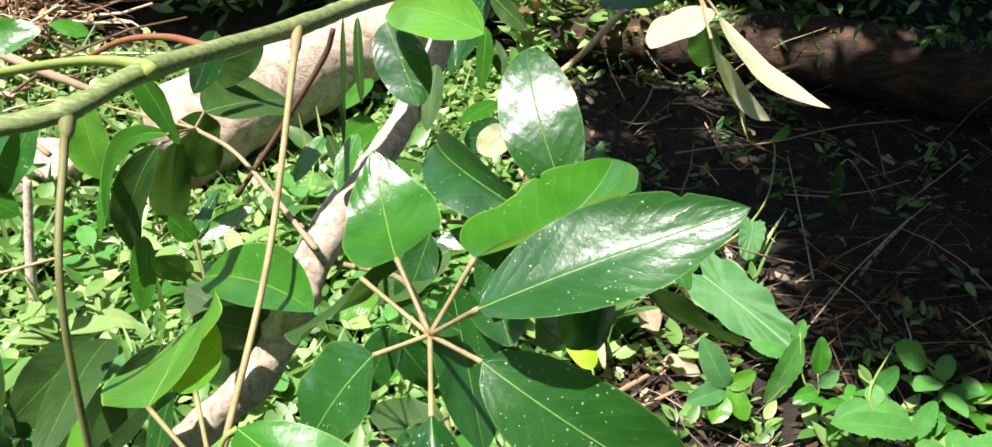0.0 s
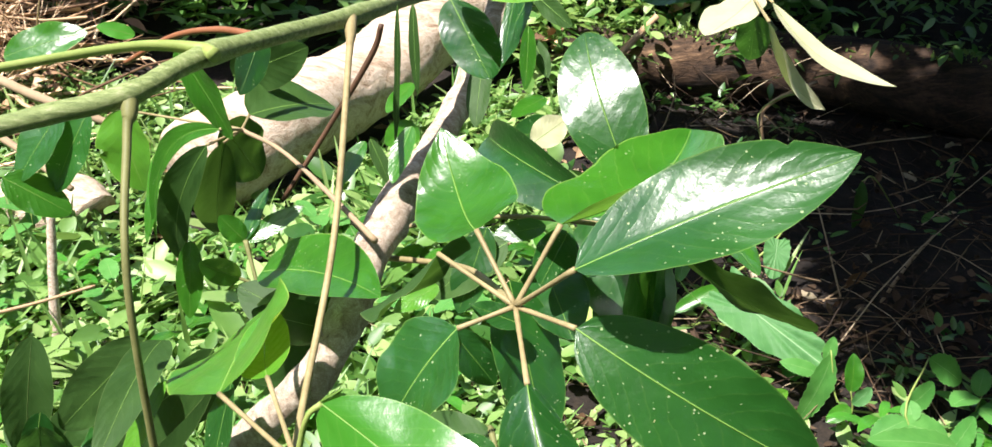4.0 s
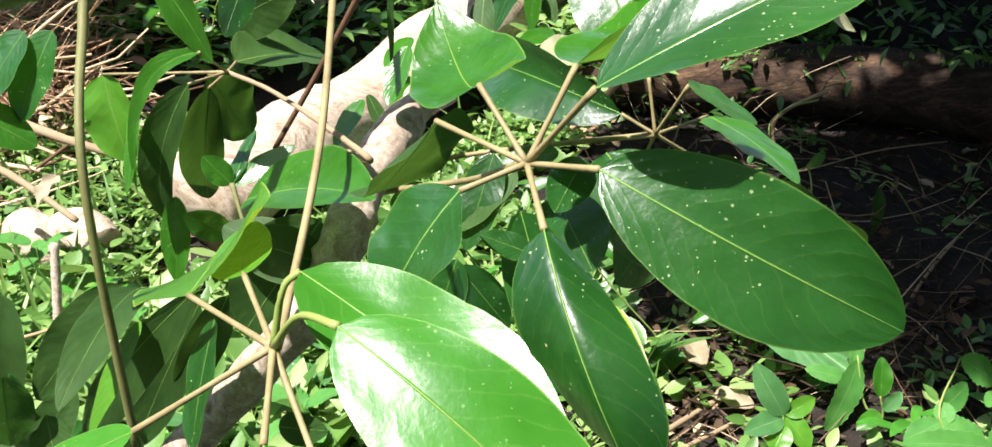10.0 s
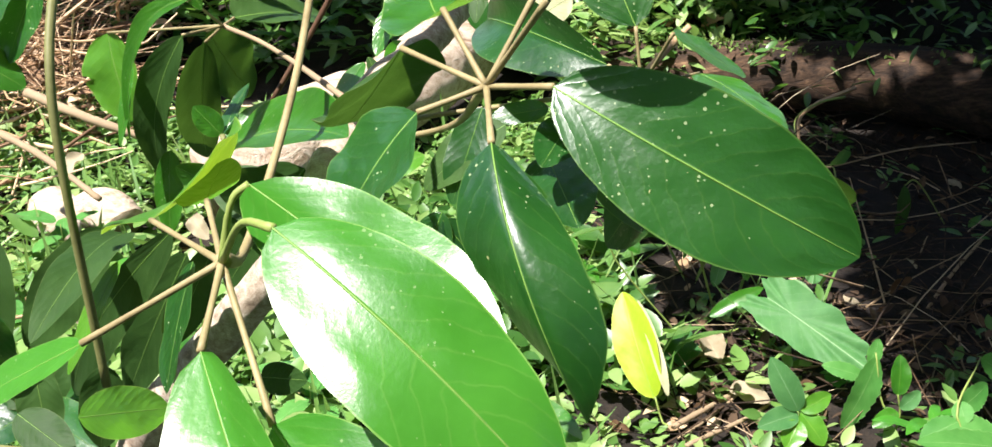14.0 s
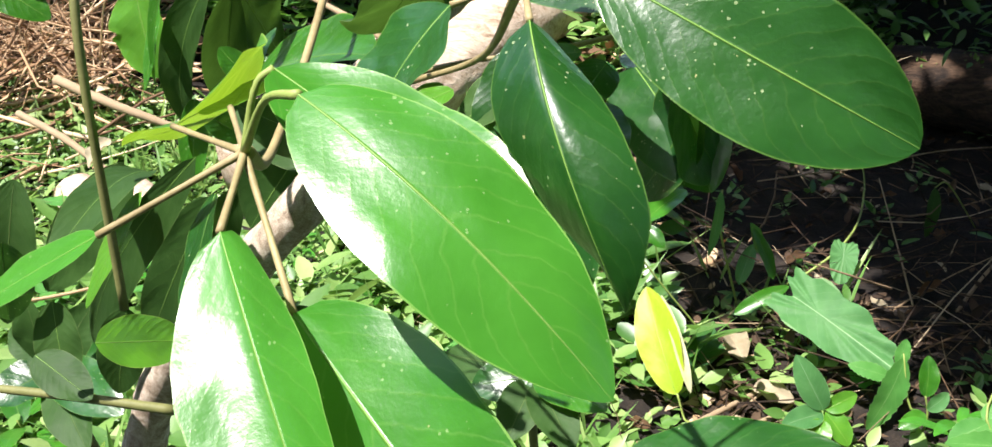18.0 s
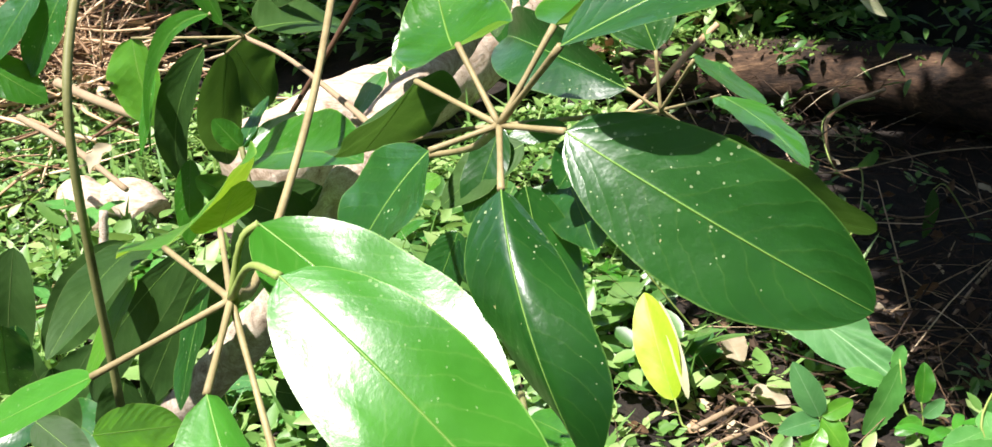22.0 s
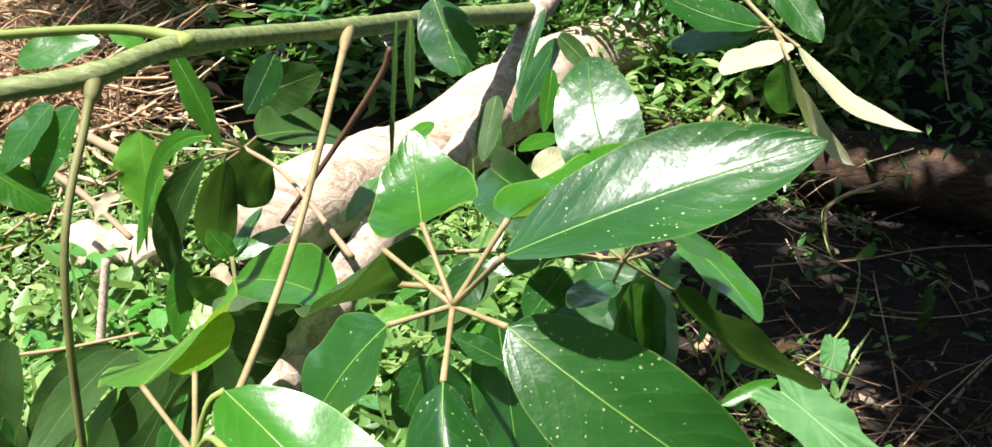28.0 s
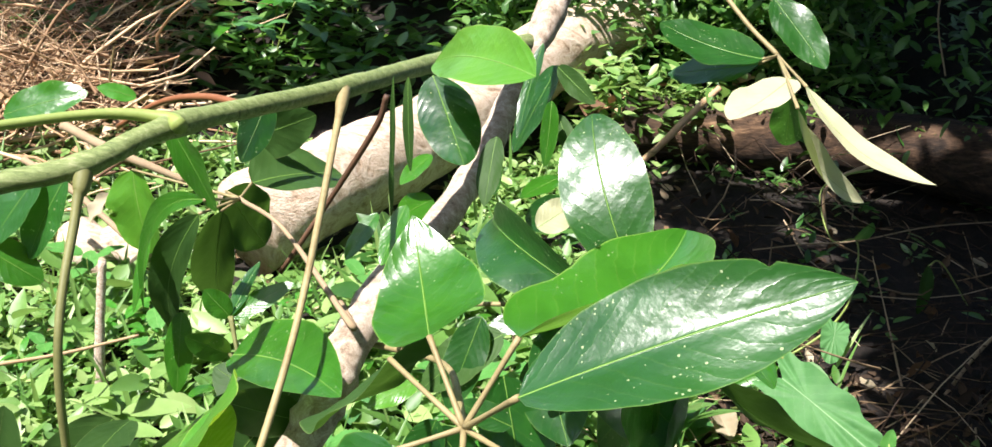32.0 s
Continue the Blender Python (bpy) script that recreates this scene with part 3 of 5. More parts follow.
scatter_leaves("bank_bushes", on_ground(0.05, 0.70, 4.25, 4.75, 0.02, 0.50), 360, (0.05, 0.13), 0.42, (-40, 45), HERB, "sunlit leafy undergrowth round the rotten end of the log", "bushes")
scatter_leaves("bank_bushes", on_ground(0.9, 2.4, 3.95, 4.5, 0.20, 0.50), 120, (0.05, 0.11), 0.42, (-60, 30), BUSH, "sparse leaves hanging over the rotten log", "bushes")
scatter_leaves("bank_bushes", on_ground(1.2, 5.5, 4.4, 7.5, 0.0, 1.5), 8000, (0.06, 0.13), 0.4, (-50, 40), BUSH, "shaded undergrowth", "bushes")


# out of view on the right: added to block sky light from the dark side
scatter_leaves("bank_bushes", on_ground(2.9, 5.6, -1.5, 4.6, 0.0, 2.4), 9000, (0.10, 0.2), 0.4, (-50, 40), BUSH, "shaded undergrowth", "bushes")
scatter_leaves("ground_herbs", clumps(-6.5, 3.2, -3.0, 1.3, (0.02, 0.16), 7), 9000, (0.05, 0.11), 0.5, (-5, 45), HERB, "low bright green herbs covering the ground", "herbs")
scatter_leaves("leaf_litter", on_ground(0.3, 3.4, 2.0, 4.8, 0.0, 0.05), 380, (0.02, 0.06), 0.5, (-20, 40), SHADED_LITTER, "brown fallen leaves", "leaf litter")
# the darker bush tone carries part of the shade on these seedlings
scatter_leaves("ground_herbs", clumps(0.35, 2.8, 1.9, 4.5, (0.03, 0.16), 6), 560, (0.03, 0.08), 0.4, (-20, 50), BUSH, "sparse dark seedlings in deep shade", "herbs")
scatter_leaves("moss", lambda n: np.stack([x0 := rng.uniform(0.4, 3.2, n), 4.62 - 0.327 * (x0 - 0.28) + rng.normal(0, 0.05, n), 0.335 - 0.01 * x0 + rng.normal(0, 0.012, n)], 1), 1600, (0.012, 0.035), 0.5, (0, 80), MOSS, "green moss on the rotten log", "moss")


# ---- unseen trees, added to shade the back ----
# openings cut in the added crowns above to let sun through: x, y and z of the lit spot, radius
CANOPY_GAPS = [(0.95, 4.26, 0.24, 0.40), (0.35, 4.50, 0.45, 0.40), (0.70, 4.62, 0.50, 0.26), (1.45, 4.1, 0.30, 0.20), (0.40, 4.95, 0.5, 0.50), (0.66, 5.1, 0.6, 0.40), (1.02, 5.15, 0.7, 0.30), (0.70, 2.25, 0.15, 0.34), (0.98, 2.02, 0.12, 0.16), (1.24, 1.86, 0.12, 0.17), (0.86, 2.68, 0.16, 0.26), (1.3, 2.9, 0.05, 0.11), (1.6, 3.15, 0.05, 0.11), (-1.75, 5.3, 0.5, 0.40), (-1.35, 5.75, 0.6, 0.34), (-2.2, 5.6, 0.6, 0.30)]
dapple = random.Random(31)
for spot in range(12):
    CANOPY_GAPS.append((dapple.uniform(0.4, 3.0), dapple.uniform(2.5, 5.8), dapple.uniform(0.05, 0.8), dapple.uniform(0.13, 0.21)))


def crown_place(x0, x1, y0, y1, z0, z1):
    def place(n):
        p = np.stack([rng.uniform(x0, x1, n), rng.uniform(y0, y1, n), rng.uniform(z0, z1, n)], 1)
        for gx0, gy0, gz0, gr in CANOPY_GAPS:
            fall = p[:, :2] - np.outer((p[:, 2] - gz0) / SUN_DIR.z, (SUN_DIR.x, SUN_DIR.y))
            p = p[np.hypot(fall[:, 0] - gx0, fall[:, 1] - gy0) > gr]
        return p
    return place


def shade_tree(base, height, radius, box, count, label, more=()):
    e = thing("tree", base, label, "tree", "shade trees")
    b = Vector(base)
    tube("trunk", [b, b + Vector((0.1, 0.05, height * 0.5)), b + Vector((0, 0.1, height))], [radius, radius * 0.8, radius * 0.5], SHADED_WOOD, e, sides=16, steps=20, rough=0.1)
    for k in range(5):
        end = Vector((box[0] + (box[1] - box[0]) * (0.1 + 0.2 * k), box[2] + (box[3] - box[2]) * (0.3 + 0.4 * (k % 2)), box[4] + 0.4))
        start = b + Vector((0.08, 0.06, height * (0.55 + 0.08 * k)))
        tube("limb", [start, start.lerp(end, 0.5) + Vector((0, 0, 0.25)), end], [radius * 0.45, radius * 0.3, radius * 0.12], SHADED_WOOD, e, sides=8, steps=12, rough=0.1)
    for place in (box, *more):
        share = (place[1] - place[0]) * (place[3] - place[2]) / ((box[1] - box[0]) * (box[3] - box[2]))
        crown = scatter_leaves("crown", crown_place(*place), int(count * share * 2.6), (0.15, 0.30), 0.55, (-35, 35), CANOPY, "", "")
        crown.parent = e
        for key in ("label", "category", "kind"):
            if key in crown:
                del crown[key]
        crown["kind"] = "stuff"
    rehome(e)


shade_tree((3.9, 3.4, 0.0), 4.8, 0.16, (-1.0, 5.2, 1.3, 6.2, 4.2, 5.2), 8800, "unseen tree added to shade the back, with a dense dark crown", ((-0.55, 5.2, 0.75, 1.3, 4.2, 5.2),))
shade_tree((-4.4, 9.2, 1.1), 4.6, 0.18, (-4.1, -2.2, 3.75, 8.2, 4.2, 5.2), 3300, "unseen tree added to shade the back, with a dense dark crown")
shade_tree((2.2, 9.2, 1.1), 4.6, 0.18, (-0.2, 3.1, 4.6, 8.7, 4.2, 5.2), 1300, "unseen tree added to shade the back, with a broken dark crown")

# unseen woods, added behind and beside to close off the sky light
shade_tree((1.5, -4.6, 0.0), 5.0, 0.20, (-6.5, 6.0, -6.5, -1.9, 3.4, 5.0), 9000, "unseen forest tree added to cut sky light, with a dense dark crown", ((0.5, 5.4, -1.9, 1.1, 4.0, 5.0),))
shade_tree((-8.6, 1.0, 0.0), 5.0, 0.20, (-10.5, -6.2, -2.0, 9.0, 3.4, 5.0), 6000, "unseen forest tree added to cut sky light, with a dense dark crown")
scatter_leaves("bank_bushes", on_ground(-8.0, 6.0, -6.0, -4.4, 0.0, 3.8), 9000, (0.16, 0.34), 0.5, (-60, 40), BUSH, "tall unseen undergrowth added to cut sky light", "bushes")
scatter_leaves("bank_bushes", on_ground(-9.4, -8.0, -5.0, 9.0, 0.0, 3.8), 8000, (0.16, 0.34), 0.5, (-60, 40), BUSH, "tall unseen undergrowth added to cut sky light", "bushes")

# ---- the sapling ----
sapling = thing("umbrella_tree_sapling", (-0.42, 0.50, 0.0), "umbrella tree sapling with glossy palmate leaves and hanging petioles", "sapling")
leaf_count = 0


def leaflet(base, tip, normal, width, cup=0.0, look=None, fold=0.10, arch=None, label="", **kw):
    global leaf_count
    leaf_count += 1
    r = max(-0.15, min(0.15, 0.02 + 0.8 * cup * width / (Vector(tip) - Vector(base)).length)) if arch is None else arch
    return add_leaf("leaflet", sapling, base, tip, normal, width, fold, look or MATURE, label=label, arch=r, seed=leaf_count, **kw)


tube("trunk", [(0.0058, 0.9456, 1.5931), (-0.0128, 0.8890, 1.5707), (-0.0699, 0.7389, 1.4747), (-0.1183, 0.5603, 1.4522), (-0.1586, 0.4785, 1.3938), (-0.3086, 0.5174, 1.1997), (-0.36, 0.52, 0.9), (-0.42, 0.50, -0.02)], [0.010, 0.011, 0.0115, 0.012, 0.013, 0.014, 0.016, 0.018], GREY_BARK, sapling, 16, 120, 0.25, ((0.14, 0.25), (0.41, 0.3), (0.5, 0.2)))
tube("branch", [(-0.3095, 0.4270, 1.5835), (-0.2733, 0.4433, 1.5877), (-0.2249, 0.4567, 1.5950), (-0.1923, 0.4960, 1.6021), (-0.1322, 0.6007, 1.5896), (-0.0921, 0.7081, 1.5752), (-0.0301, 0.8572, 1.5509)], [0.0055, 0.0056, 0.0055, 0.0056, 0.0058, 0.007, 0.009], GREEN_BARK, sapling, 16, 90, 0.10, ((0.34, 0.18), (0.5, 0.25), (0.68, 0.18)))
tube("petiole", [(-0.1315, 0.6011, 1.5903), (-0.1290, 0.5820, 1.5842), (-0.1284, 0.5610, 1.5741), (-0.1267, 0.4460, 1.5139), (-0.1329, 0.3549, 1.4717), (-0.1208, 0.2905, 1.4965)], [0.0050, 0.0036, 0.0021, 0.0019, 0.0019, 0.0030], STALK, sapling, 10, 50)
tube("petiole", [(-0.2246, 0.4565, 1.5945), (-0.2235, 0.4475, 1.5865), (-0.2235, 0.4376, 1.5767), (-0.2172, 0.3861, 1.5221), (-0.2228, 0.3763, 1.3843)], [0.0050, 0.0042, 0.0026, 0.0021, 0.002, 0.0022], OLIVE_STALK, sapling, 10, 50)
tube("petiole", [(-0.1859, 0.4832, 1.6055), (-0.1970, 0.4920, 1.6064), (-0.2286, 0.4806, 1.6122), (-0.2866, 0.4430, 1.6143)], [0.0042, 0.0038, 0.0026, 0.0024], GREEN_STALK, sapling, 10, 40)
tube("petiole", [(-0.1834, 0.5715, 1.5874), (-0.2163, 0.5936, 1.5853), (-0.2530, 0.6112, 1.5758), (-0.3005, 0.6413, 1.5482)], [0.0026, 0.0024, 0.002, 0.0018], RED_STALK, sapling, 10, 30)
tube("twig", [(-0.1394, 0.5761, 1.4519), (-0.1182, 0.5166, 1.4736), (-0.1960, 0.6482, 1.4699), (-0.2380, 0.6816, 1.4780)], [0.0026, 0.0020, 0.0017, 0.0018], TWIGS, sapling, 10, 40, 0.15)
tube("twig", [(-0.1231, 0.6900, 1.5569), (-0.1329, 0.6900, 1.5328), (-0.1717, 0.6900, 1.4748), (-0.2131, 0.6800, 1.4172)], [0.0022, 0.0024, 0.0022, 0.002], DARK_STALK, sapling, 8, 20)

tube("twig", [(-0.4121, 0.4921, 1.2566), (-0.3278, 0.4777, 1.2580), (-0.2642, 0.4779, 1.2474)], [0.003, 0.003, 0.0035], OLIVE_STALK, sapling, 8, 20)
tube("twig", [(0.1317, 0.9136, 1.5932), (0.1583, 0.8807, 1.5633), (0.1804, 0.8521, 1.5440)], [0.0022, 0.002, 0.0022], STALK, sapling, 8, 20)
# stalks of the leaflets, from the hubs
def stalks(hub, ends, r=0.00105, sag=0.0, look=None):
    hub = Vector(hub)
    for e in ends:
        e = Vector(e)
        mid = hub.lerp(e, 0.5) + Vector((0, 0, sag))
        tube("petiolule", [hub, mid, e], [r * 1.3, r, r * 1.25], look or STALK, sapling, 8, 10)


stalks((-0.0297, 0.3366, 1.5400), [(-0.0073, 0.3038, 1.5782), (-0.0096, 0.3508, 1.5718), (-0.0462, 0.3664, 1.5613), (-0.0062, 0.3068, 1.5490), (-0.0261, 0.2848, 1.5391), (-0.0548, 0.3306, 1.5332), (-0.0646, 0.3749, 1.5443)])
stalks((-0.1208, 0.2905, 1.4965), [(-0.1163, 0.2478, 1.4890), (-0.0966, 0.2427, 1.4643), (-0.1704, 0.3518, 1.4835), (-0.1477, 0.3567, 1.4890), (-0.1715, 0.2796, 1.4721)], 0.0011)
stalks((-0.1208, 0.2905, 1.4965), [(-0.0879, 0.2493, 1.5296), (-0.1080, 0.2949, 1.5233)], 0.0012, 0.008, GREEN_STALK)
stalks((0.0455, 0.5150, 1.4770), [(0.0275, 0.5234, 1.4872), (0.0865, 0.5708, 1.4647), (0.0588, 0.4921, 1.5124), (0.0783, 0.5322, 1.4496), (0.0427, 0.5239, 1.5082), (0.0411, 0.5304, 1.4556)], 0.0009)
tube("petiole", [(-0.0297, 0.3366, 1.5400), (-0.0576, 0.4803, 1.4711), (-0.1045, 0.5489, 1.4370), (-0.1487, 0.5996, 1.4114)], [0.0022, 0.0018, 0.002, 0.003], STALK, sapling, 8, 24)
tube("petiole", [(0.0455, 0.5150, 1.4770), (-0.0267, 0.6076, 1.4360), (-0.0819, 0.6199, 1.4261), (-0.1262, 0.6321, 1.4136)], [0.0018, 0.0017, 0.0017, 0.0022], STALK, sapling, 8, 24)
stalks((0.1804, 0.8521, 1.5440), [(0.1673, 0.7407, 1.5567), (0.1709, 0.7047, 1.5618), (0.1508, 0.6386, 1.5678), (0.1744, 0.7591, 1.5355), (0.1579, 0.7981, 1.5556), (0.1588, 0.8177, 1.5461)], 0.0010)
stalks((-0.2380, 0.6816, 1.4780), [(-0.3938, 0.8319, 1.4378), (-0.2548, 0.6446, 1.4821), (-0.2560, 0.6888, 1.4643), (-0.2428, 0.7241, 1.4727), (-0.2222, 0.5826, 1.5208), (-0.2691, 0.7350, 1.4604)], 0.0010)
leaflet((-0.0062, 0.3068, 1.5490), (0.0876, 0.2735, 1.5006), (-0.094, -0.896, 0.434), 0.0499, look=MATURE, halves=(0.0247, 0.0252), arch=0.050, sway=-0.011, folds=(0.18, 0.16), widest=0.53, taper=0.68, twist=0.48, wave=0.012)
leaflet((-0.0073, 0.3038, 1.5782), (0.0952, 0.3078, 1.6219), (-0.349, -0.388, 0.853), 0.0473, look=MATURE, halves=(0.0242, 0.0230), arch=0.034, sway=-0.010, folds=(0.27, 0.26), widest=0.42, taper=0.88, twist=0.73, wave=0.015, bites=((0.80, 0.012, 1, 0.16), (0.36, 0.01, 1, 0.06)))
leaflet((-0.0261, 0.2848, 1.5391), (0.0004, 0.2378, 1.4666), (-0.437, -0.819, 0.371), 0.0447, look=MATURE, halves=(0.0251, 0.0196), arch=0.196, sway=0.050, folds=(-0.51, -0.90), widest=0.54, taper=0.88, twist=1.43, wave=0.03)
leaflet((-0.0879, 0.2493, 1.5296), (-0.0049, 0.1998, 1.4648), (0.239, -0.599, 0.764), 0.0468, look=LIME, halves=(0.0229, 0.0239), arch=0.093, sway=-0.005, folds=(-0.03, -0.01), widest=0.48, taper=0.76, twist=-0.22)
leaflet((-0.1080, 0.2949, 1.5233), (-0.0222, 0.2383, 1.4828), (0.209, -0.339, 0.917), 0.0490, look=LIME, halves=(0.0242, 0.0248), arch=-0.017, sway=0.020, folds=(0.12, 0.23), widest=0.51, taper=0.73, twist=0.29)
leaflet((-0.0548, 0.3306, 1.5332), (-0.0863, 0.3175, 1.4891), (-0.701, -0.368, 0.611), 0.0558, look=MATURE, halves=(0.0269, 0.0289), arch=0.060, sway=-0.000, folds=(0.14, 0.15), widest=0.43, taper=0.66, twist=-0.04)
leaflet((-0.0462, 0.3664, 1.5613), (-0.0660, 0.4526, 1.5739), (-0.201, -0.187, 0.962), 0.0516, look=FRESH, halves=(0.0279, 0.0238), arch=-0.172, sway=0.029, folds=(0.15, -0.01), widest=0.41, taper=0.97, twist=0.25, wave=0.05)
leaflet((-0.0096, 0.3508, 1.5718), (0.0600, 0.4346, 1.5775), (-0.269, 0.158, 0.950), 0.0741, look=FRESH, halves=(0.0417, 0.0323), arch=-0.058, sway=-0.082, folds=(0.41, 0.44), widest=0.35, taper=0.77, twist=0.33)
leaflet((0.0275, 0.5234, 1.4872), (-0.0451, 0.6472, 1.4829), (-0.799, -0.455, 0.392), 0.0483, look=MATURE, halves=(0.0218, 0.0265), arch=0.146, sway=-0.028, folds=(0.48, 0.40), widest=0.51, taper=0.69, twist=0.37)
leaflet((0.0427, 0.5239, 1.5082), (0.0201, 0.5958, 1.5767), (-0.174, -0.707, 0.685), 0.0517, look=MATURE, halves=(0.0262, 0.0255), arch=0.120, sway=0.032, folds=(-0.00, 0.01), widest=0.46, taper=0.64, twist=-0.04)
leaflet((-0.1892, 0.5117, 1.4525), (-0.1010, 0.4242, 1.4884), (-0.496, -0.149, 0.855), 0.0465, look=FRESH, halves=(0.0212, 0.0253), arch=0.020, sway=0.046, folds=(0.28, 0.31), widest=0.46, taper=0.81, twist=-0.20)
leaflet((-0.1704, 0.3518, 1.4835), (-0.1734, 0.4572, 1.4612), (-0.564, 0.155, 0.811), 0.0797, look=YOUNG, halves=(0.0393, 0.0404), arch=0.015, sway=0.005, folds=(0.22, 0.23), widest=0.45, taper=0.68, twist=-0.44)
leaflet((-0.1477, 0.3567, 1.4890), (-0.1643, 0.4343, 1.4757), (-0.254, 0.110, 0.961), 0.0297, look=YOUNG, halves=(0.0142, 0.0155), arch=-0.025, sway=0.042, folds=(0.07, 0.06), widest=0.43, taper=0.72, twist=0.02)
leaflet((-0.1163, 0.2478, 1.4890), (-0.0725, 0.1708, 1.4254), (-0.298, -0.703, 0.646), 0.0421, look=LIME, halves=(0.0236, 0.0186), arch=0.012, sway=-0.002, folds=(0.36, 0.36), widest=0.47, taper=0.69, twist=-0.24)
leaflet((-0.0966, 0.2427, 1.4643), (-0.0189, 0.1633, 1.4116), (-0.262, -0.698, 0.666), 0.0536, look=LIME, halves=(0.0250, 0.0286), arch=0.019, sway=0.003, folds=(0.01, 0.01), widest=0.46, taper=0.68, twist=-0.01)
leaflet((-0.0646, 0.3749, 1.5443), (-0.0922, 0.3892, 1.5084), (0.641, -0.404, -0.652), 0.0750, look=BACK_AND_SHADED, halves=(0.0365, 0.0385), arch=0.013, sway=0.008, folds=(0.08, 0.08), widest=0.43, taper=0.61, twist=0.35)
leaflet((0.0865, 0.5708, 1.4647), (0.1245, 0.5043, 1.4461), (0.369, -0.049, 0.928), 0.0438, look=FRESH, halves=(0.0221, 0.0217), arch=0.050, sway=0.009, folds=(0.04, 0.05), widest=0.43, taper=0.68, twist=-0.22)
leaflet((0.0588, 0.4921, 1.5124), (0.1028, 0.5177, 1.4799), (0.641, -0.144, 0.753), 0.0247, look=FRESH, halves=(0.0125, 0.0122), arch=-0.003, sway=-0.009, folds=(0.09, 0.09), widest=0.45, taper=0.70, twist=0.02)
leaflet((0.0783, 0.5322, 1.4496), (0.1598, 0.4841, 1.4171), (-0.564, -0.524, -0.638), 0.0765, look=BACK_AND_SHADED, halves=(0.0388, 0.0377), arch=0.067, sway=-0.033, folds=(-0.10, -0.14), widest=0.43, taper=0.54, twist=-0.00)
leaflet((-0.3938, 0.8319, 1.4378), (-0.3825, 0.8180, 1.3585), (-0.348, -0.931, 0.113), 0.0655, look=YOUNG, halves=(0.0333, 0.0322), arch=0.040, sway=-0.006, folds=(0.23, 0.23), widest=0.42, taper=0.61, twist=0.06, bites=((0.45, 0.03, -1, 0.2),))
leaflet((-0.2548, 0.6446, 1.4821), (-0.3043, 0.6769, 1.3614), (-0.398, -0.914, -0.081), 0.0312, look=BACK_AND_SHADED, halves=(0.0175, 0.0137), arch=0.070, sway=-0.058, folds=(0.26, 0.18), widest=0.45, taper=0.60, twist=-0.13)
leaflet((-0.2560, 0.6888, 1.4643), (-0.2962, 0.7531, 1.3469), (0.147, -0.846, -0.513), 0.0348, look=BACK_AND_SHADED, halves=(0.0200, 0.0148), arch=0.060, sway=-0.023, folds=(0.18, 0.15), widest=0.47, taper=0.72, twist=-0.05)
leaflet((-0.2428, 0.7241, 1.4727), (-0.1872, 0.7889, 1.4550), (0.329, -0.025, 0.944), 0.0697, look=BACK_AND_SHADED, halves=(0.0345, 0.0352), arch=0.047, sway=0.006, folds=(0.21, 0.21), widest=0.45, taper=0.71, twist=0.05)
leaflet((-0.2696, 0.5256, 1.3908), (-0.2655, 0.3944, 1.3974), (0.169, 0.055, 0.984), 0.0305, look=BACK_AND_SHADED, halves=(0.0142, 0.0163), arch=0.107, sway=0.015, folds=(0.19, 0.23), widest=0.44, taper=0.69, twist=0.00)
leaflet((-0.2047, 0.4473, 1.4314), (-0.3570, 0.5637, 1.2419), (-0.563, -0.825, -0.054), 0.0307, look=BACK_AND_SHADED, halves=(0.0098, 0.0210), arch=0.045, sway=-0.019, folds=(0.17, 0.15), widest=0.45, taper=0.72, twist=0.07)
leaflet((-0.2222, 0.5826, 1.5208), (-0.3029, 0.6319, 1.4082), (-0.734, -0.632, 0.249), 0.0193, look=FRESH, halves=(0.0099, 0.0095), arch=0.046, sway=-0.200, folds=(0.24, 0.25), widest=0.46, taper=0.65, twist=-0.25)
leaflet((-0.0054, 0.3906, 1.6601), (-0.0575, 0.4885, 1.6377), (-0.716, -0.230, 0.659), 0.0287, look=YOUNG, halves=(0.0149, 0.0138), arch=0.048, sway=-0.020, folds=(0.21, 0.19), widest=0.45, taper=0.69, twist=-0.07)
leaflet((-0.0601, 0.4970, 1.6288), (-0.0393, 0.4419, 1.6037), (0.036, 0.425, -0.904), 0.0286, look=MATURE, halves=(0.0148, 0.0138), arch=0.020, sway=-0.005, folds=(0.13, 0.12), widest=0.45, taper=0.66, twist=-0.10)
leaflet((0.0411, 0.5304, 1.4556), (0.0149, 0.4805, 1.4627), (0.1067, 0.0848, 0.9907), 0.0253, 0.00)
leaflet((-0.0054, 0.5800, 1.4427), (-0.0435, 0.5749, 1.4381), (-0.0165, -0.6006, 0.7994), 0.0176, 0.01)
leaflet((-0.1715, 0.2796, 1.4721), (-0.2354, 0.2904, 1.4349), (-0.5036, -0.4539, 0.7350), 0.0182, -0.06, look=LIME)
leaflet((-0.2665, 0.7772, 1.4878), (-0.1924, 0.7483, 1.5216), (-0.3087, -0.9423, -0.1298), 0.0450, 0.02, look=BACK_AND_SHADED)
leaflet((-0.2691, 0.7350, 1.4604), (-0.2544, 0.7692, 1.3953), (0.8708, -0.4879, -0.0602), 0.0540, -0.06, look=BACK_AND_SHADED, wave=0.06)
leaflet((0.1673, 0.7407, 1.5567), (0.1147, 0.6718, 1.5479), (-0.1138, -0.0396, 0.9927), 0.0415, -0.11, look=PALE, fold=0.2)
leaflet((0.1709, 0.7047, 1.5618), (0.2230, 0.5824, 1.5397), (0.2071, -0.0876, 0.9744), 0.0253, -0.15, look=PALE, fold=0.25, twist=0.8, arch=-0.10, taper=1.06)
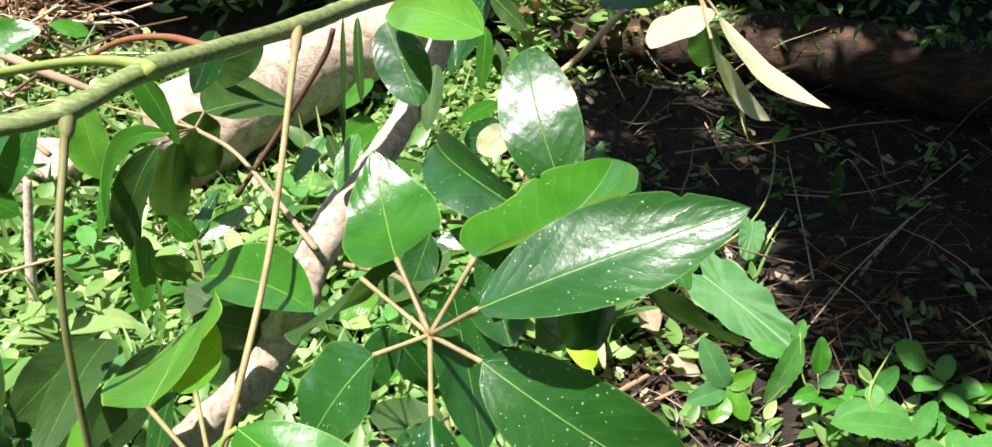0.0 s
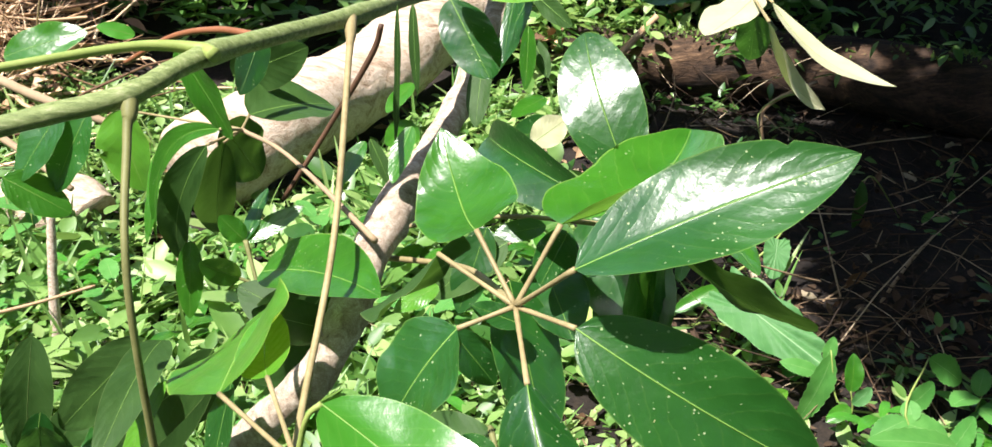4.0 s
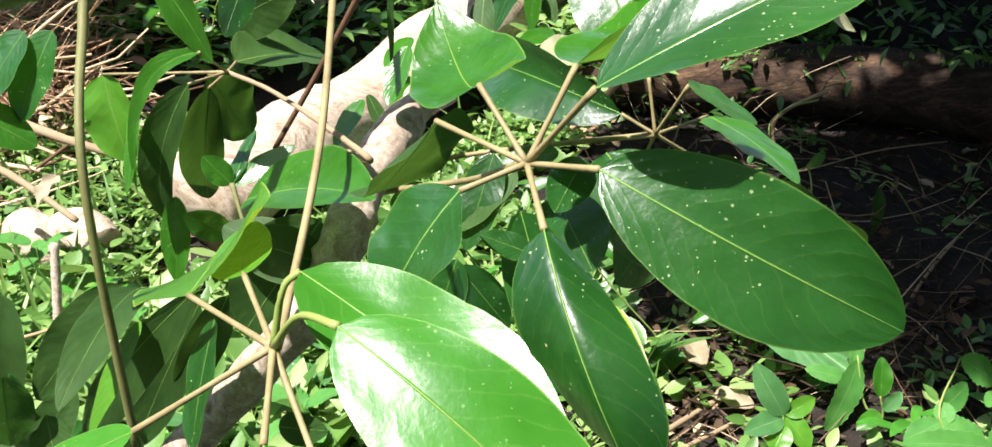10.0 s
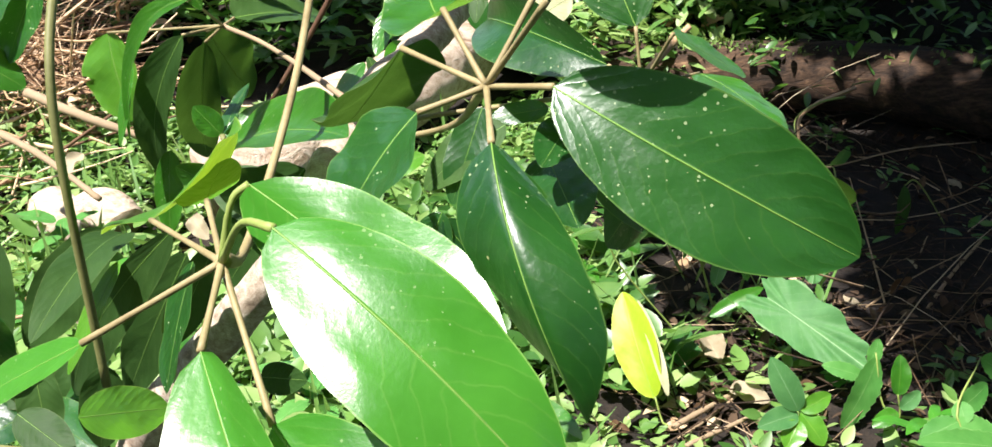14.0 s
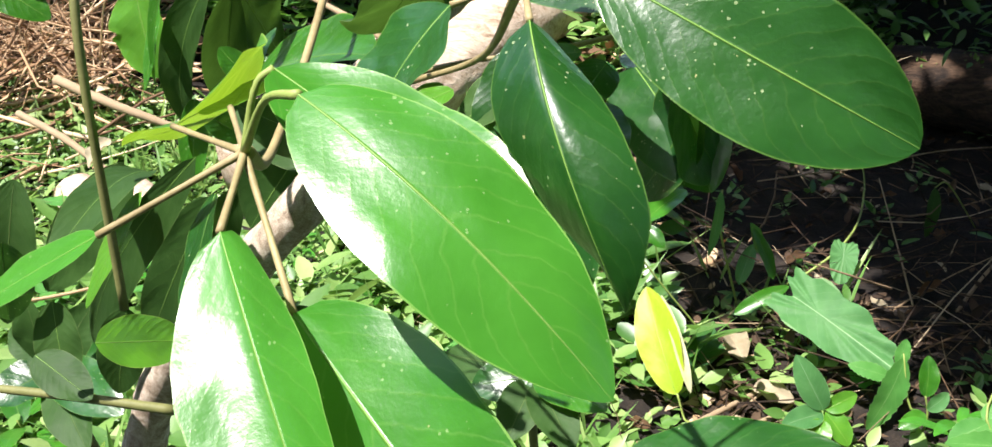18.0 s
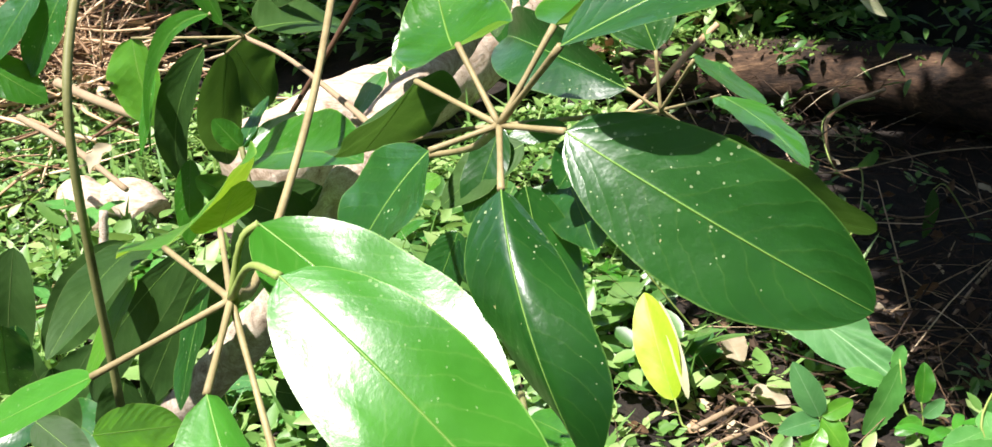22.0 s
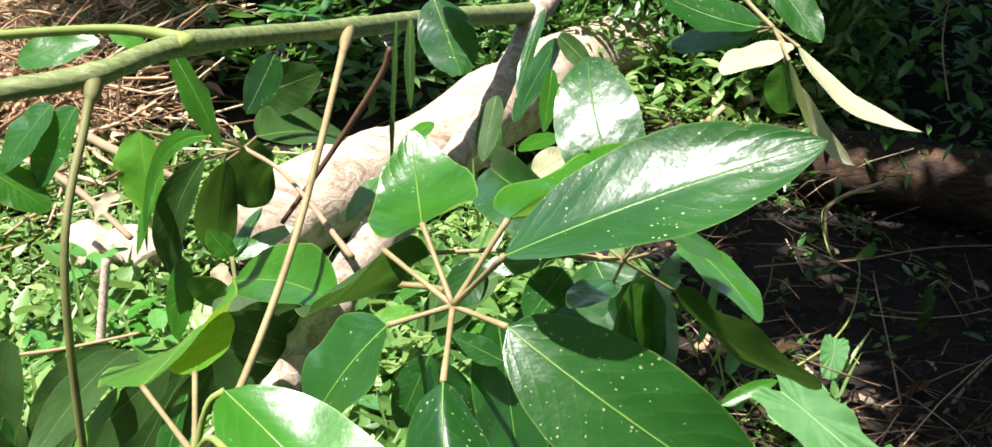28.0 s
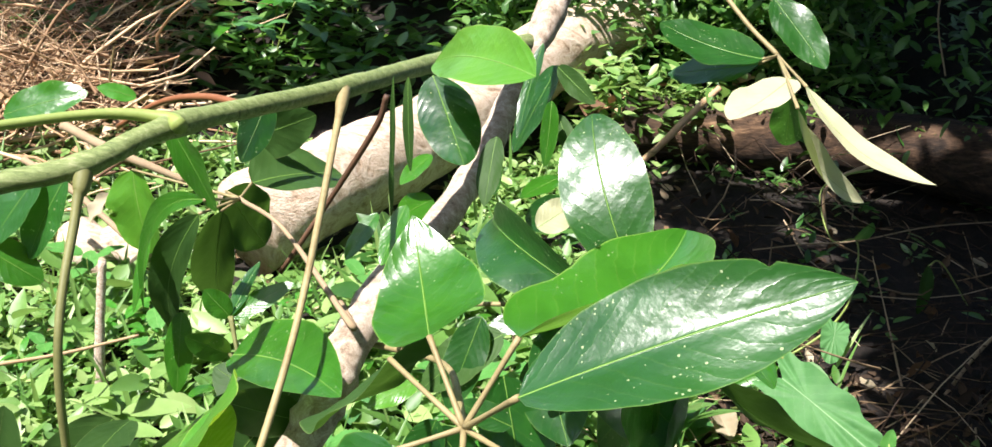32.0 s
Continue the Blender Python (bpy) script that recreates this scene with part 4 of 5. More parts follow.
leaflet((0.1508, 0.6386, 1.5678), (0.2262, 0.7143, 1.4698), (0.8525, -0.2669, 0.4495), 0.0329, -0.16, look=PALE, fold=0.3, twist=0.6, arch=-0.08, taper=1.06)
leaflet((0.1744, 0.7591, 1.5355), (0.1813, 0.7903, 1.4861), (-0.2503, -0.8024, -0.5418), 0.0283, -0.00)
leaflet((0.1579, 0.7981, 1.5556), (0.0791, 0.8401, 1.5744), (0.0484, -0.3303, 0.9426), 0.0544, -0.15)
leaflet((0.1588, 0.8177, 1.5461), (0.0898, 0.8534, 1.5270), (-0.4171, -0.3598, 0.8346), 0.0385, -0.06)
leaflet((0.1827, 0.9056, 1.5810), (0.2232, 0.8567, 1.5311), (0.0314, -0.7003, 0.7132), 0.0376, -0.04)
leaflet((-0.2032, 0.4600, 1.4055), (-0.2172, 0.4208, 1.3453), (-0.7070, -0.5061, 0.4940), 0.0326, 0.01)
leaflet((-0.3233, 0.4489, 1.3828), (-0.3393, 0.4584, 1.3270), (0.3462, -0.9033, -0.2533), 0.0304, -0.01)
leaflet((-0.2413, 0.3758, 1.3658), (-0.2117, 0.4102, 1.3442), (0.7789, -0.3415, 0.5260), 0.0276, -0.01, look=YOUNG)
leaflet((-0.2967, 0.5596, 1.5451), (-0.3239, 0.5455, 1.4956), (-0.3619, -0.8257, 0.4327), 0.0340, 0.03, fold=0.18)
leaflet((-0.3516, 0.5380, 1.5103), (-0.3152, 0.5408, 1.4817), (0.5121, -0.6240, 0.5903), 0.0266, -0.01, look=FRESH)
leaflet((-0.3147, 0.5629, 1.5452), (-0.3451, 0.5428, 1.5050), (-0.3612, -0.6959, 0.6207), 0.0336, 0.01)
leaflet((-0.4110, 0.6877, 1.5391), (-0.3456, 0.6945, 1.5547), (-0.0917, -0.7114, 0.6967), 0.0324, 0.05, look=FRESH)
leaflet((-0.3137, 0.7024, 1.5492), (-0.3389, 0.6955, 1.5591), (0.4163, -0.7168, 0.5594), 0.0130, 0.01, look=LIME)
leaflet((-0.0052, 0.9030, 1.5196), (-0.0460, 0.8812, 1.4418), (-0.7087, -0.4892, 0.5084), 0.0396, -0.01)
leaflet((-0.0712, 0.8299, 1.4784), (-0.0582, 0.8118, 1.4277), (0.1419, -0.9200, 0.3653), 0.0244, 0.00)
leaflet((-0.0998, 0.6000, 1.5975), (-0.1118, 0.6200, 1.4875), (-0.8, -0.5, 0.2), 0.011, look=BACK_AND_SHADED, sway=0.06, arch=0.02)
leaflet((-0.0891, 0.5900, 1.6003), (-0.0891, 0.5800, 1.5435), (-0.3, -0.9, 0.2), 0.0075, look=BACK_AND_SHADED)
leaflet((0.0101, 0.7118, 1.4593), (-0.0283, 0.7509, 1.4349), (-0.7663, -0.5018, 0.4013), 0.0308, 0.01)
leaflet((-0.1511, 0.5232, 1.4313), (-0.2154, 0.5333, 1.3478), (-0.2791, -0.9552, 0.0987), 0.0609, -0.01, look=BACK_AND_SHADED)
leaflet((0.0108, 0.5882, 1.4334), (-0.0115, 0.5366, 1.4207), (0.2480, -0.3323, 0.9100), 0.0299, 0.00)
leaflet((0.0458, 0.5088, 1.4567), (0.0818, 0.5733, 1.3640), (0.8906, -0.4539, 0.0297), 0.0706, -0.16)
leaflet((-0.0731, 0.5338, 1.3945), (-0.0935, 0.5225, 1.3441), (-0.1719, -0.9444, 0.2802), 0.0276, -0.01)
leaflet((-0.0320, 0.5568, 1.4135), (-0.0085, 0.4953, 1.3128), (0.5101, -0.6759, 0.5320), 0.0555, -0.04)
leaflet((-0.0248, 0.5215, 1.4004), (-0.0575, 0.5226, 1.4161), (0.2986, -0.6778, 0.6718), 0.0171, -0.01)
leaflet((-0.1530, 0.5157, 1.3968), (-0.2175, 0.5457, 1.4204), (0.0382, -0.5667, 0.8231), 0.0392, 0.04, look=BACK_AND_SHADED)
leaflet((-0.0327, 0.5695, 1.4365), (-0.0865, 0.5608, 1.3978), (-0.4090, -0.5843, 0.7009), 0.0351, 0.09, look=BACK_AND_SHADED)
leaflet((0.0673, 0.5624, 1.4347), (0.0307, 0.5836, 1.3408), (-0.8857, -0.3852, 0.2591), 0.0652, -0.14)
leaflet((-0.0466, 0.5711, 1.4483), (-0.0682, 0.5477, 1.3925), (-0.3219, -0.8225, 0.4690), 0.0292, -0.02)
leaflet((-0.0074, 0.6032, 1.4007), (0.0103, 0.5225, 1.3860), (-0.1684, -0.2121, 0.9626), 0.0475, -0.00)
leaflet((-0.0727, 0.5315, 1.3898), (-0.0434, 0.5279, 1.3450), (0.3562, -0.8831, 0.3055), 0.0271, 0.00)
leaflet((0.0110, 0.4069, 1.2647), (0.1293, 0.4059, 1.2762), (-0.0974, -0.0733, 0.9925), 0.0530, 0.04)
leaflet((0.0316, 0.6452, 1.4129), (0.0744, 0.5522, 1.3587), (-0.0392, -0.5160, 0.8557), 0.0737, 0.06)
leaflet((-0.3567, 0.4956, 1.2771), (-0.3109, 0.4703, 1.2615), (0.0587, -0.4449, 0.8936), 0.0274, 0.00, look=BACK_AND_SHADED)
leaflet((-0.3596, 0.5113, 1.3419), (-0.3699, 0.5017, 1.3014), (0.3074, -0.9402, 0.1466), 0.0212, -0.01)
leaflet((-0.2484, 0.6000, 1.5712), (-0.2146, 0.5800, 1.5142), (-0.6, -0.8, 0.1), 0.0304, look=FRESH, sway=0.06)
leaflet((-0.2271, 0.7414, 1.5366), (-0.2422, 0.7053, 1.4975), (0.6717, -0.6550, 0.3461), 0.0277, -0.01)
leaflet((-0.2236, 0.6000, 1.4241), (-0.1826, 0.6200, 1.4423), (-0.1, -0.7, 0.7), 0.0156, look=FRESH)
leaflet((-0.2239, 0.6000, 1.4252), (-0.2132, 0.6400, 1.4475), (-0.5, -0.7, 0.5), 0.0168, look=MATURE)
leaflet((-0.2249, 0.6000, 1.4252), (-0.2403, 0.6000, 1.4460), (0.2, -0.8, 0.5), 0.0175, look=FRESH)
leaflet((-0.3006, 0.6600, 1.4687), (-0.3103, 0.6300, 1.4076), (-0.5, -0.7, 0.5), 0.0148, look=FRESH, sway=0.05)
leaflet((-0.2877, 0.6600, 1.3917), (-0.2938, 0.6400, 1.3298), (0.1, -0.95, 0.1), 0.0220, look=FRESH)
leaflet((-0.2465, 0.6400, 1.3673), (-0.2693, 0.6200, 1.3949), (0.0, -0.8, 0.5), 0.0221, look=FRESH)
leaflet((-0.1571, 0.8000, 1.4154), (-0.1390, 0.7800, 1.3760), (0.5, -0.8, 0.2), 0.0143, look=BACK_AND_SHADED)
leaflet((-0.1174, 0.8400, 1.4104), (-0.1434, 0.8000, 1.4094), (0.1, -0.8, 0.6), 0.0292, look=FRESH)
leaflet((-0.1655, 0.8200, 1.4048), (-0.1881, 0.7800, 1.3764), (-0.3, -0.7, 0.6), 0.0206, look=FRESH)
leaflet((-0.1207, 0.8600, 1.4467), (-0.1428, 0.8200, 1.4326), (-0.2, -0.7, 0.6), 0.0184, look=FRESH)
leaflet((-0.0765, 0.5000, 1.4468), (-0.1030, 0.4800, 1.4410), (0.0, -0.6, 0.8), 0.0145, look=YOUNG)
leaflet((-0.0954, 0.6000, 1.4176), (-0.1176, 0.5800, 1.4116), (0.0, -0.6, 0.8), 0.0122, look=FRESH)
stalks((-0.2150, 0.5800, 1.3994), [(-0.2236, 0.6000, 1.4241), (-0.2239, 0.6000, 1.4252), (-0.2249, 0.6000, 1.4252), (-0.2465, 0.6400, 1.3673)], 0.0012, 0.0, OLIVE_STALK)
leaflet((-0.0162, 0.8000, 1.5667), (-0.0335, 0.7400, 1.5067), (-0.6, -0.7, 0.4), 0.0152, look=MATURE)
leaflet((-0.0046, 0.8400, 1.5361), (0.0272, 0.8000, 1.5165), (0.3, -0.9, -0.2), 0.0194, look=BACK_AND_SHADED)
leaflet((-0.0094, 0.8400, 1.5059), (-0.0143, 0.8000, 1.4595), (0.4, -0.8, 0.4), 0.0164, look=FRESH)
leaflet((-0.0044, 0.8600, 1.4871), (0.0079, 0.8300, 1.4594), (0.3, -0.9, 0.2), 0.0170, look=BACK_AND_SHADED)
leaflet((0.0001, 0.7200, 1.4839), (-0.0279, 0.6800, 1.4839), (0.0, -0.6, 0.8), 0.0161, look=FRESH)
leaflet((-0.0135, 0.6200, 1.4884), (0.0121, 0.6400, 1.4982), (0.2, -0.7, 0.6), 0.0230, look=PALE)
leaflet((-0.0497, 0.7400, 1.5089), (-0.0562, 0.7000, 1.4671), (-0.3, -0.9, 0.1), 0.0213, look=BACK_AND_SHADED)
leaflet((-0.0969, 0.6000, 1.5124), (-0.1093, 0.5700, 1.4835), (-0.4, -0.6, 0.7), 0.0178, look=FRESH)
leaflet((-0.1497, 0.5000, 1.4154), (-0.1866, 0.4700, 1.4509), (0.1, -0.8, 0.3), 0.0309, look=BACK_AND_SHADED)
# large dark leaf added to fill a gap that is only shade
leaflet((-0.2488, 0.5600, 1.3575), (-0.3397, 0.6000, 1.2086), (-0.3, -0.9, 0.1), 0.0397, look=BACK_AND_SHADED)
# an upper face in shade; the dull dark material carries that shade
leaflet((-0.2771, 0.5200, 1.3964), (-0.3727, 0.5500, 1.2934), (-0.3, -0.9, 0.1), 0.0408, look=BACK_AND_SHADED)
leaflet((-0.2251, 0.5500, 1.3682), (-0.2878, 0.5800, 1.2683), (0.3, -0.9, 0.2), 0.0284, look=BACK_AND_SHADED)
leaflet((-0.2904, 0.5000, 1.3095), (-0.3107, 0.5000, 1.2438), (0.1, -0.95, 0.2), 0.0316, look=BACK_AND_SHADED)
leaflet((-0.3507, 0.5200, 1.3024), (-0.3446, 0.5000, 1.2450), (0.1, -0.95, 0.2), 0.0311, look=BACK_AND_SHADED)
leaflet((-0.1934, 0.5000, 1.2985), (-0.1544, 0.4700, 1.3169), (0.1, -0.8, 0.5), 0.0209, look=BACK_AND_SHADED)
leaflet((-0.1670, 0.4800, 1.2711), (-0.1281, 0.4600, 1.2717), (0.1, -0.8, 0.5), 0.0243, look=BACK_AND_SHADED)
rehome(sapling)


# ---- single plants on the ground ----
def ground_plant(name, label, category, foot):
    return thing(name, (foot[0], foot[1], float(ground_height(np.array(foot[0]), np.array(foot[1])))), label, category)


def cordate(name, parent, base, tip, normal, width, material, lobe=0.16, scallop=0.035, count=9, rings=7):
    """A broad heart-shaped leaf with a scalloped edge; veins fan from the stalk's end."""
    base, tip = Vector(base), Vector(tip)
    a = tip - base
    ln = a.length
    a.normalize()
    n = Vector(normal)
    n = (n - a * n.dot(a)).normalized()
    s = n.cross(a)
    c = base + a * (ln * 0.30)
    verts, faces, uvs = [c], [], [(0.3, 0.5)]
    steps = 60
    for k in range(rings):
        f = (k + 1) / rings
        for i in range(steps):
            t = 2 * math.pi * i / steps
            ct, st = math.cos(t), math.sin(t)
            long = ln * (0.70 if ct > 0 else 0.30) * abs(ct) ** (1.15 if ct > 0 else 0.8)
            x = math.copysign(long, ct) - lobe * ln * max(0, -ct) * abs(st) * 1.4
            y = width / 2 * math.copysign(abs(st) ** 0.85, st)
            r = f * (1 + scallop * math.cos(t * count) * f)
            p = c + a * (x * r) + s * (y * r) + n * (0.10 * width * (f * st) ** 2 + 0.05 * width * math.cos(t * count) * f ** 2 - 0.08 * ln * (f * max(0, ct)) ** 2)
            verts.append(p)
            uvs.append((0.3 + x * r / ln, 0.5 + 0.5 * y * r / (width / 2)))
    for i in range(steps):
        faces.append((0, 1 + i, 1 + (i + 1) % steps))
        for k in range(rings - 1):
            q, w = 1 + k * steps, 1 + (k + 1) * steps
            faces.append((q + i, w + i, w + (i + 1) % steps, q + (i + 1) % steps))
    return mesh_object(name, verts, faces, material, parent, uvs)


SOFT = leaf_material("soft_leaf", (0.032, 0.125, 0.036), (0.085, 0.225, 0.07), (0.26, 0.40, 0.20), (0.25, 0.5, 0.08), rough=0.6, clear=0.0, waxy=0.25)
YELLOW = leaf_material("yellowing_leaf", (0.20, 0.34, 0.010), (0.34, 0.46, 0.020), (0.6, 0.62, 0.1), (0.45, 0.60, 0.03), rough=0.5, clear=0.0)
SERRATE = leaf_material("toothed_leaf", (0.04, 0.17, 0.03), (0.10, 0.28, 0.06), (0.24, 0.40, 0.14), (0.25, 0.5, 0.06), rough=0.6, clear=0.0, waxy=0.25)

e = ground_plant("wild_taro", "single broad soft green heart-shaped leaf with wavy edge", "plant", (0.55, 2.55))
cordate("leaf", e, (0.615, 2.375, 0.200), (0.830, 2.115, 0.130), (-0.25, -0.55, 0.78), 0.165, SOFT, scallop=0.075, count=11, lobe=0.24)
tube("stalk", [(0.6880, 2.2900, 0.1500), (0.6500, 2.4100, 0.0500), (0.5928, 2.4496, 0.0385), (0.4959, 2.5244, -0.0232), (0.45, 2.6, 0.0)], [0.004, 0.004, 0.004, 0.005, 0.006], GREEN_STALK, e, 8, 24)
rehome(e)

e = ground_plant("yellow_leaf", "bright yellow fading leaf folded along its midrib, standing in herbs", "leaf", (0.28, 2.2))
add_leaf("blade", e, (0.2718, 2.1072, 0.0461), (0.2031, 2.3220, 0.2569), (-0.35, -0.85, 0.4), 0.125, 0.25, YELLOW, arch=0.05, wave=0.02, widest=0.5)
add_leaf("folded_edge", e, (0.3057, 2.0863, 0.0671), (0.2434, 2.3002, 0.2420), (0.25, -0.85, 0.45), 0.034, 0.1, PALE, arch=0.06, wave=0.02, rib=False)
tube("stalk", [(0.2737, 2.1096, 0.0505), (0.2905, 2.0809, -0.0080), (0.30, 2.05, 0.0)], [0.003, 0.003, 0.004], GREEN_STALK, e, 8, 10)
rehome(e)

e = ground_plant("vine", "thin twining vine with a round heart-shaped leaf", "vine", (0.6, 2.6))
cordate("leaf", e, (0.8532, 2.7036, 0.1838), (0.8210, 2.6070, 0.0985), (-0.1, -0.8, 0.5), 0.085, SOFT, count=14, scallop=0.02)
tube("stem", [(0.6598, 2.6356, 0.0738), (0.7473, 2.6621, 0.1142), (0.8490, 2.7189, 0.1698), (0.9639, 2.9317, 0.1781), (1.0618, 3.2775, 0.1921), (0.9961, 3.3644, 0.1544), (0.9742, 3.5254, 0.2721), (1.0618, 3.5622, 0.3353), (1.1761, 3.5813, 0.3537)], [0.004, 0.004, 0.004, 0.003, 0.003, 0.003, 0.003, 0.004, 0.005], GREEN_STALK, e, 8, 60)
tube("stem", [(0.6996, 3.3229, 0.1248), (0.8895, 3.3481, 0.1409), (1.0617, 3.2785, 0.1942), (1.3636, 3.4167, 0.1929), (1.7398, 3.6400, 0.1202)], [0.003, 0.003, 0.003, 0.003, 0.003], TWIGS, e, 8, 30)
add_leaf("leaf", e, (1.0615, 3.2804, 0.1984), (1.0852, 3.2174, 0.2981), (0.2, -0.6, 0.7), 0.06, 0.2, SOFT, rib=False)
add_leaf("leaf", e, (1.3848, 3.3944, 0.0165), (1.3433, 3.2672, -0.1349), (-0.5, -0.8, 0.2), 0.08, 0.25, SOFT, rib=False)
tube("tendril", [(1.3848, 3.3944, 0.0165), (1.4237, 3.4399, 0.0361), (1.4569, 3.4509, 0.0045), (1.4645, 3.4263, -0.0516)], [0.002, 0.002, 0.002, 0.002], TWIGS, e, 6, 20)
rehome(e)


def toothed(parent, base, tip, normal, width, material=None, teeth=9, seed=1):
    """A leaf with a saw edge."""
    verts, faces, uvs, line = blade(base, tip, normal, width, 0.12, nu=teeth * 4, nv=6, seed=seed)
    cols = 7
    for i in range(teeth * 4 + 1):
        k = 1 + 0.13 * (1 - (i % 4) / 3) if i < teeth * 4 - 1 else 1
        c = line[i][0]
        for j in (0, cols - 1):
            verts[i * cols + j] = c + (verts[i * cols + j] - c) * k
    return mesh_object("leaf", verts, faces, material or SERRATE, parent, uvs)


e = ground_plant("nettle_seedling", "young plant with toothed bright green leaves", "plant", (0.80, 2.05))
toothed(e, (0.8534, 2.1464, -0.0828), (0.9307, 2.3388, -0.0012), (0.1, -0.8, 0.55), 0.075)
toothed(e, (0.8450, 2.2140, -0.0150), (0.7638, 2.2722, -0.0008), (0.0, -0.5, 0.85), 0.05)
toothed(e, (0.8333, 2.1575, -0.0585), (0.7593, 2.2093, -0.0355), (0.0, -0.5, 0.85), 0.04)
tube("stem", [(0.8534, 2.1464, -0.0828), (0.80, 2.05, 0.0)], [0.003, 0.004], GREEN_STALK, e, 8, 8)
rehome(e)


# ---- small plants, leaves and sticks that stand alone ----
def seedling(name, label, leaves, height, length, ratio, material, seed, saw=False):
    r = random.Random(seed)
    e = thing(name, (0, 0, 0), label, "seedling", "seedlings on the forest floor")
    tube("stem", [(0, 0, -0.02), (0.006, 0.004, height * 0.5), (0.0, 0.01, height)], [0.0022, 0.002, 0.0014], GREEN_STALK, e, 6, 8)
    for k in range(leaves):
        a = k * 2.4 + r.uniform(-0.3, 0.3)
        z = height * (0.45 + 0.55 * k / max(1, leaves - 1))
        ln = length * r.uniform(0.7, 1.1)
        d = Vector((math.cos(a), math.sin(a), r.uniform(-0.1, 0.45)))
        base = Vector((0, 0, z)) + d * (0.12 * ln)
        n = Vector((-d.x * 0.3, -d.y * 0.3, 1))
        if saw:
            toothed(e, base, base + d * ln, n, ln * ratio, material, seed=seed + k)
        else:
            add_leaf("leaf", e, base, base + d * ln, n, ln * ratio, 0.12, material, rib=False, nu=12, nv=6, droop=0.15, seed=seed + k)
    return e


kinds = [
    seedling("seedling", "small bright green seedling with oval leaves", 5, 0.12, 0.10, 0.55, SOFT, 1),
    seedling("seedling", "young toothed-leaved weed, bright green", 6, 0.16, 0.11, 0.5, SERRATE, 2, True),
    seedling("seedling", "low dark green seedling with glossy leaves", 6, 0.10, 0.12, 0.42, FRESH, 3),
    seedling("seedling", "pale green seedling with narrow leaves", 7, 0.14, 0.10, 0.3, LIME, 4),
]
places = []
r = random.Random(11)
while len(places) < 48:
    x, y = r.uniform(0.05, 1.75), r.uniform(1.3, 2.3)
    if y < 1.62 + 0.75 * max(0.0, x - 0.55):
        places.append((x, y))
for spot in range(40):
    places.append((r.uniform(-2.6, 0.1), r.uniform(1.4, 3.0)))
for k, (x, y) in enumerate(places):
    z = float(ground_height(np.array(x), np.array(y)))
    m = pose(x, y, z, 0, 0, r.uniform(0, 360)) @ Matrix.Scale(r.uniform(0.7, 1.35), 4)
    src = kinds[r.randrange(4)]
    c = copy_thing(src, m)
    c.scale = [m.to_scale()[0]] * 3
for k, src in enumerate(kinds):
    src.location = (0.98 + 0.14 * k, 1.66 + 0.05 * k, float(ground_height(np.array(0.98), np.array(1.66))))


def palmate(seed, height, length):
    r = random.Random(seed)
    e = thing("palmate_plant", (0, 0, 0), "dark green undergrowth plant with palmate leaf whorls", "plant", "plants behind the log")
    for s in range(4):
        a = s * 1.7 + r.uniform(-0.4, 0.4)
        top = Vector((math.cos(a) * height * 0.45, math.sin(a) * height * 0.45, height * r.uniform(0.7, 1.1)))
        tube("stem", [(0, 0, -0.03), top * 0.5 + Vector((0, 0, 0.05)), top], [0.005, 0.004, 0.003], GREEN_STALK, e, 6, 10)
        for k in range(6):
            b = k * 1.05 + r.uniform(-0.2, 0.2)
            d = Vector((math.cos(b), math.sin(b), r.uniform(-0.35, 0.25)))
            add_leaf("leaflet", e, top + d * 0.02, top + d * length * r.uniform(0.8, 1.15), Vector((0, -0.2, 1)), length * 0.34, 0.1, SOFT if k % 3 else FRESH, rib=False, nu=10, nv=4, droop=0.2, seed=seed + k)
    return e


first = palmate(5, 0.42, 0.20)
for k, (x, y) in enumerate(((-2.35, 5.6), (-1.75, 5.3), (-1.35, 5.75), (-2.9, 6.2), (-0.7, 6.3), (-2.0, 6.6), (0.9, 5.5), (0.45, 5.9))):
    m = pose(x, y, float(ground_height(np.array(x), np.array(y))), 0, 0, 70 * k)
    if k:
        copy_thing(first, m)
    else:
        first.location = m.translation


def dead_leaf(base, tip, normal, width, label, material=None, fold=0.5):
    e = thing("dead_leaf", base, label, "dead leaf", "dead leaves")
    add_leaf("blade", e, base, tip, normal, width, fold, material or DRY_LEAF, rib=False, wave=0.12, twist=0.6, seed=len(bpy.data.objects))
    rehome(e)


DRY_LEAF = leaf_material("dried_leaf", (0.26, 0.21, 0.13), (0.48, 0.42, 0.30), (0.5, 0.42, 0.28), (0.4, 0.32, 0.15), rough=0.75, clear=0.0, waxy=0.2)
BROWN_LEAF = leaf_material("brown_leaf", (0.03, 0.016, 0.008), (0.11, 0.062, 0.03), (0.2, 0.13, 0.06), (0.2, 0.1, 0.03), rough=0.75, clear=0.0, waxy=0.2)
pale_label = "bleached pale dead leaf caught in the herbs"
dead_leaf((-1.4198, 2.6717, 0.5939), (-1.4604, 2.5850, 0.5320), (-0.3, -0.8, 0.4), 0.07, pale_label)
dead_leaf((-0.9906, 2.3491, 0.5200), (-0.9254, 2.2837, 0.4831), (0.3, -0.8, 0.4), 0.06, pale_label)
dead_leaf((0.4599, 2.4360, 0.0285), (0.4868, 2.3154, 0.0087), (0.2, -0.8, 0.5), 0.09, "grey curled dead leaf on the soil")
dead_leaf((0.4111, 2.4894, 0.0293), (0.3216, 2.2926, -0.0153), (0.2, -0.8, 0.4), 0.12, "pale green withered leaf drooping over litter", SOFT)
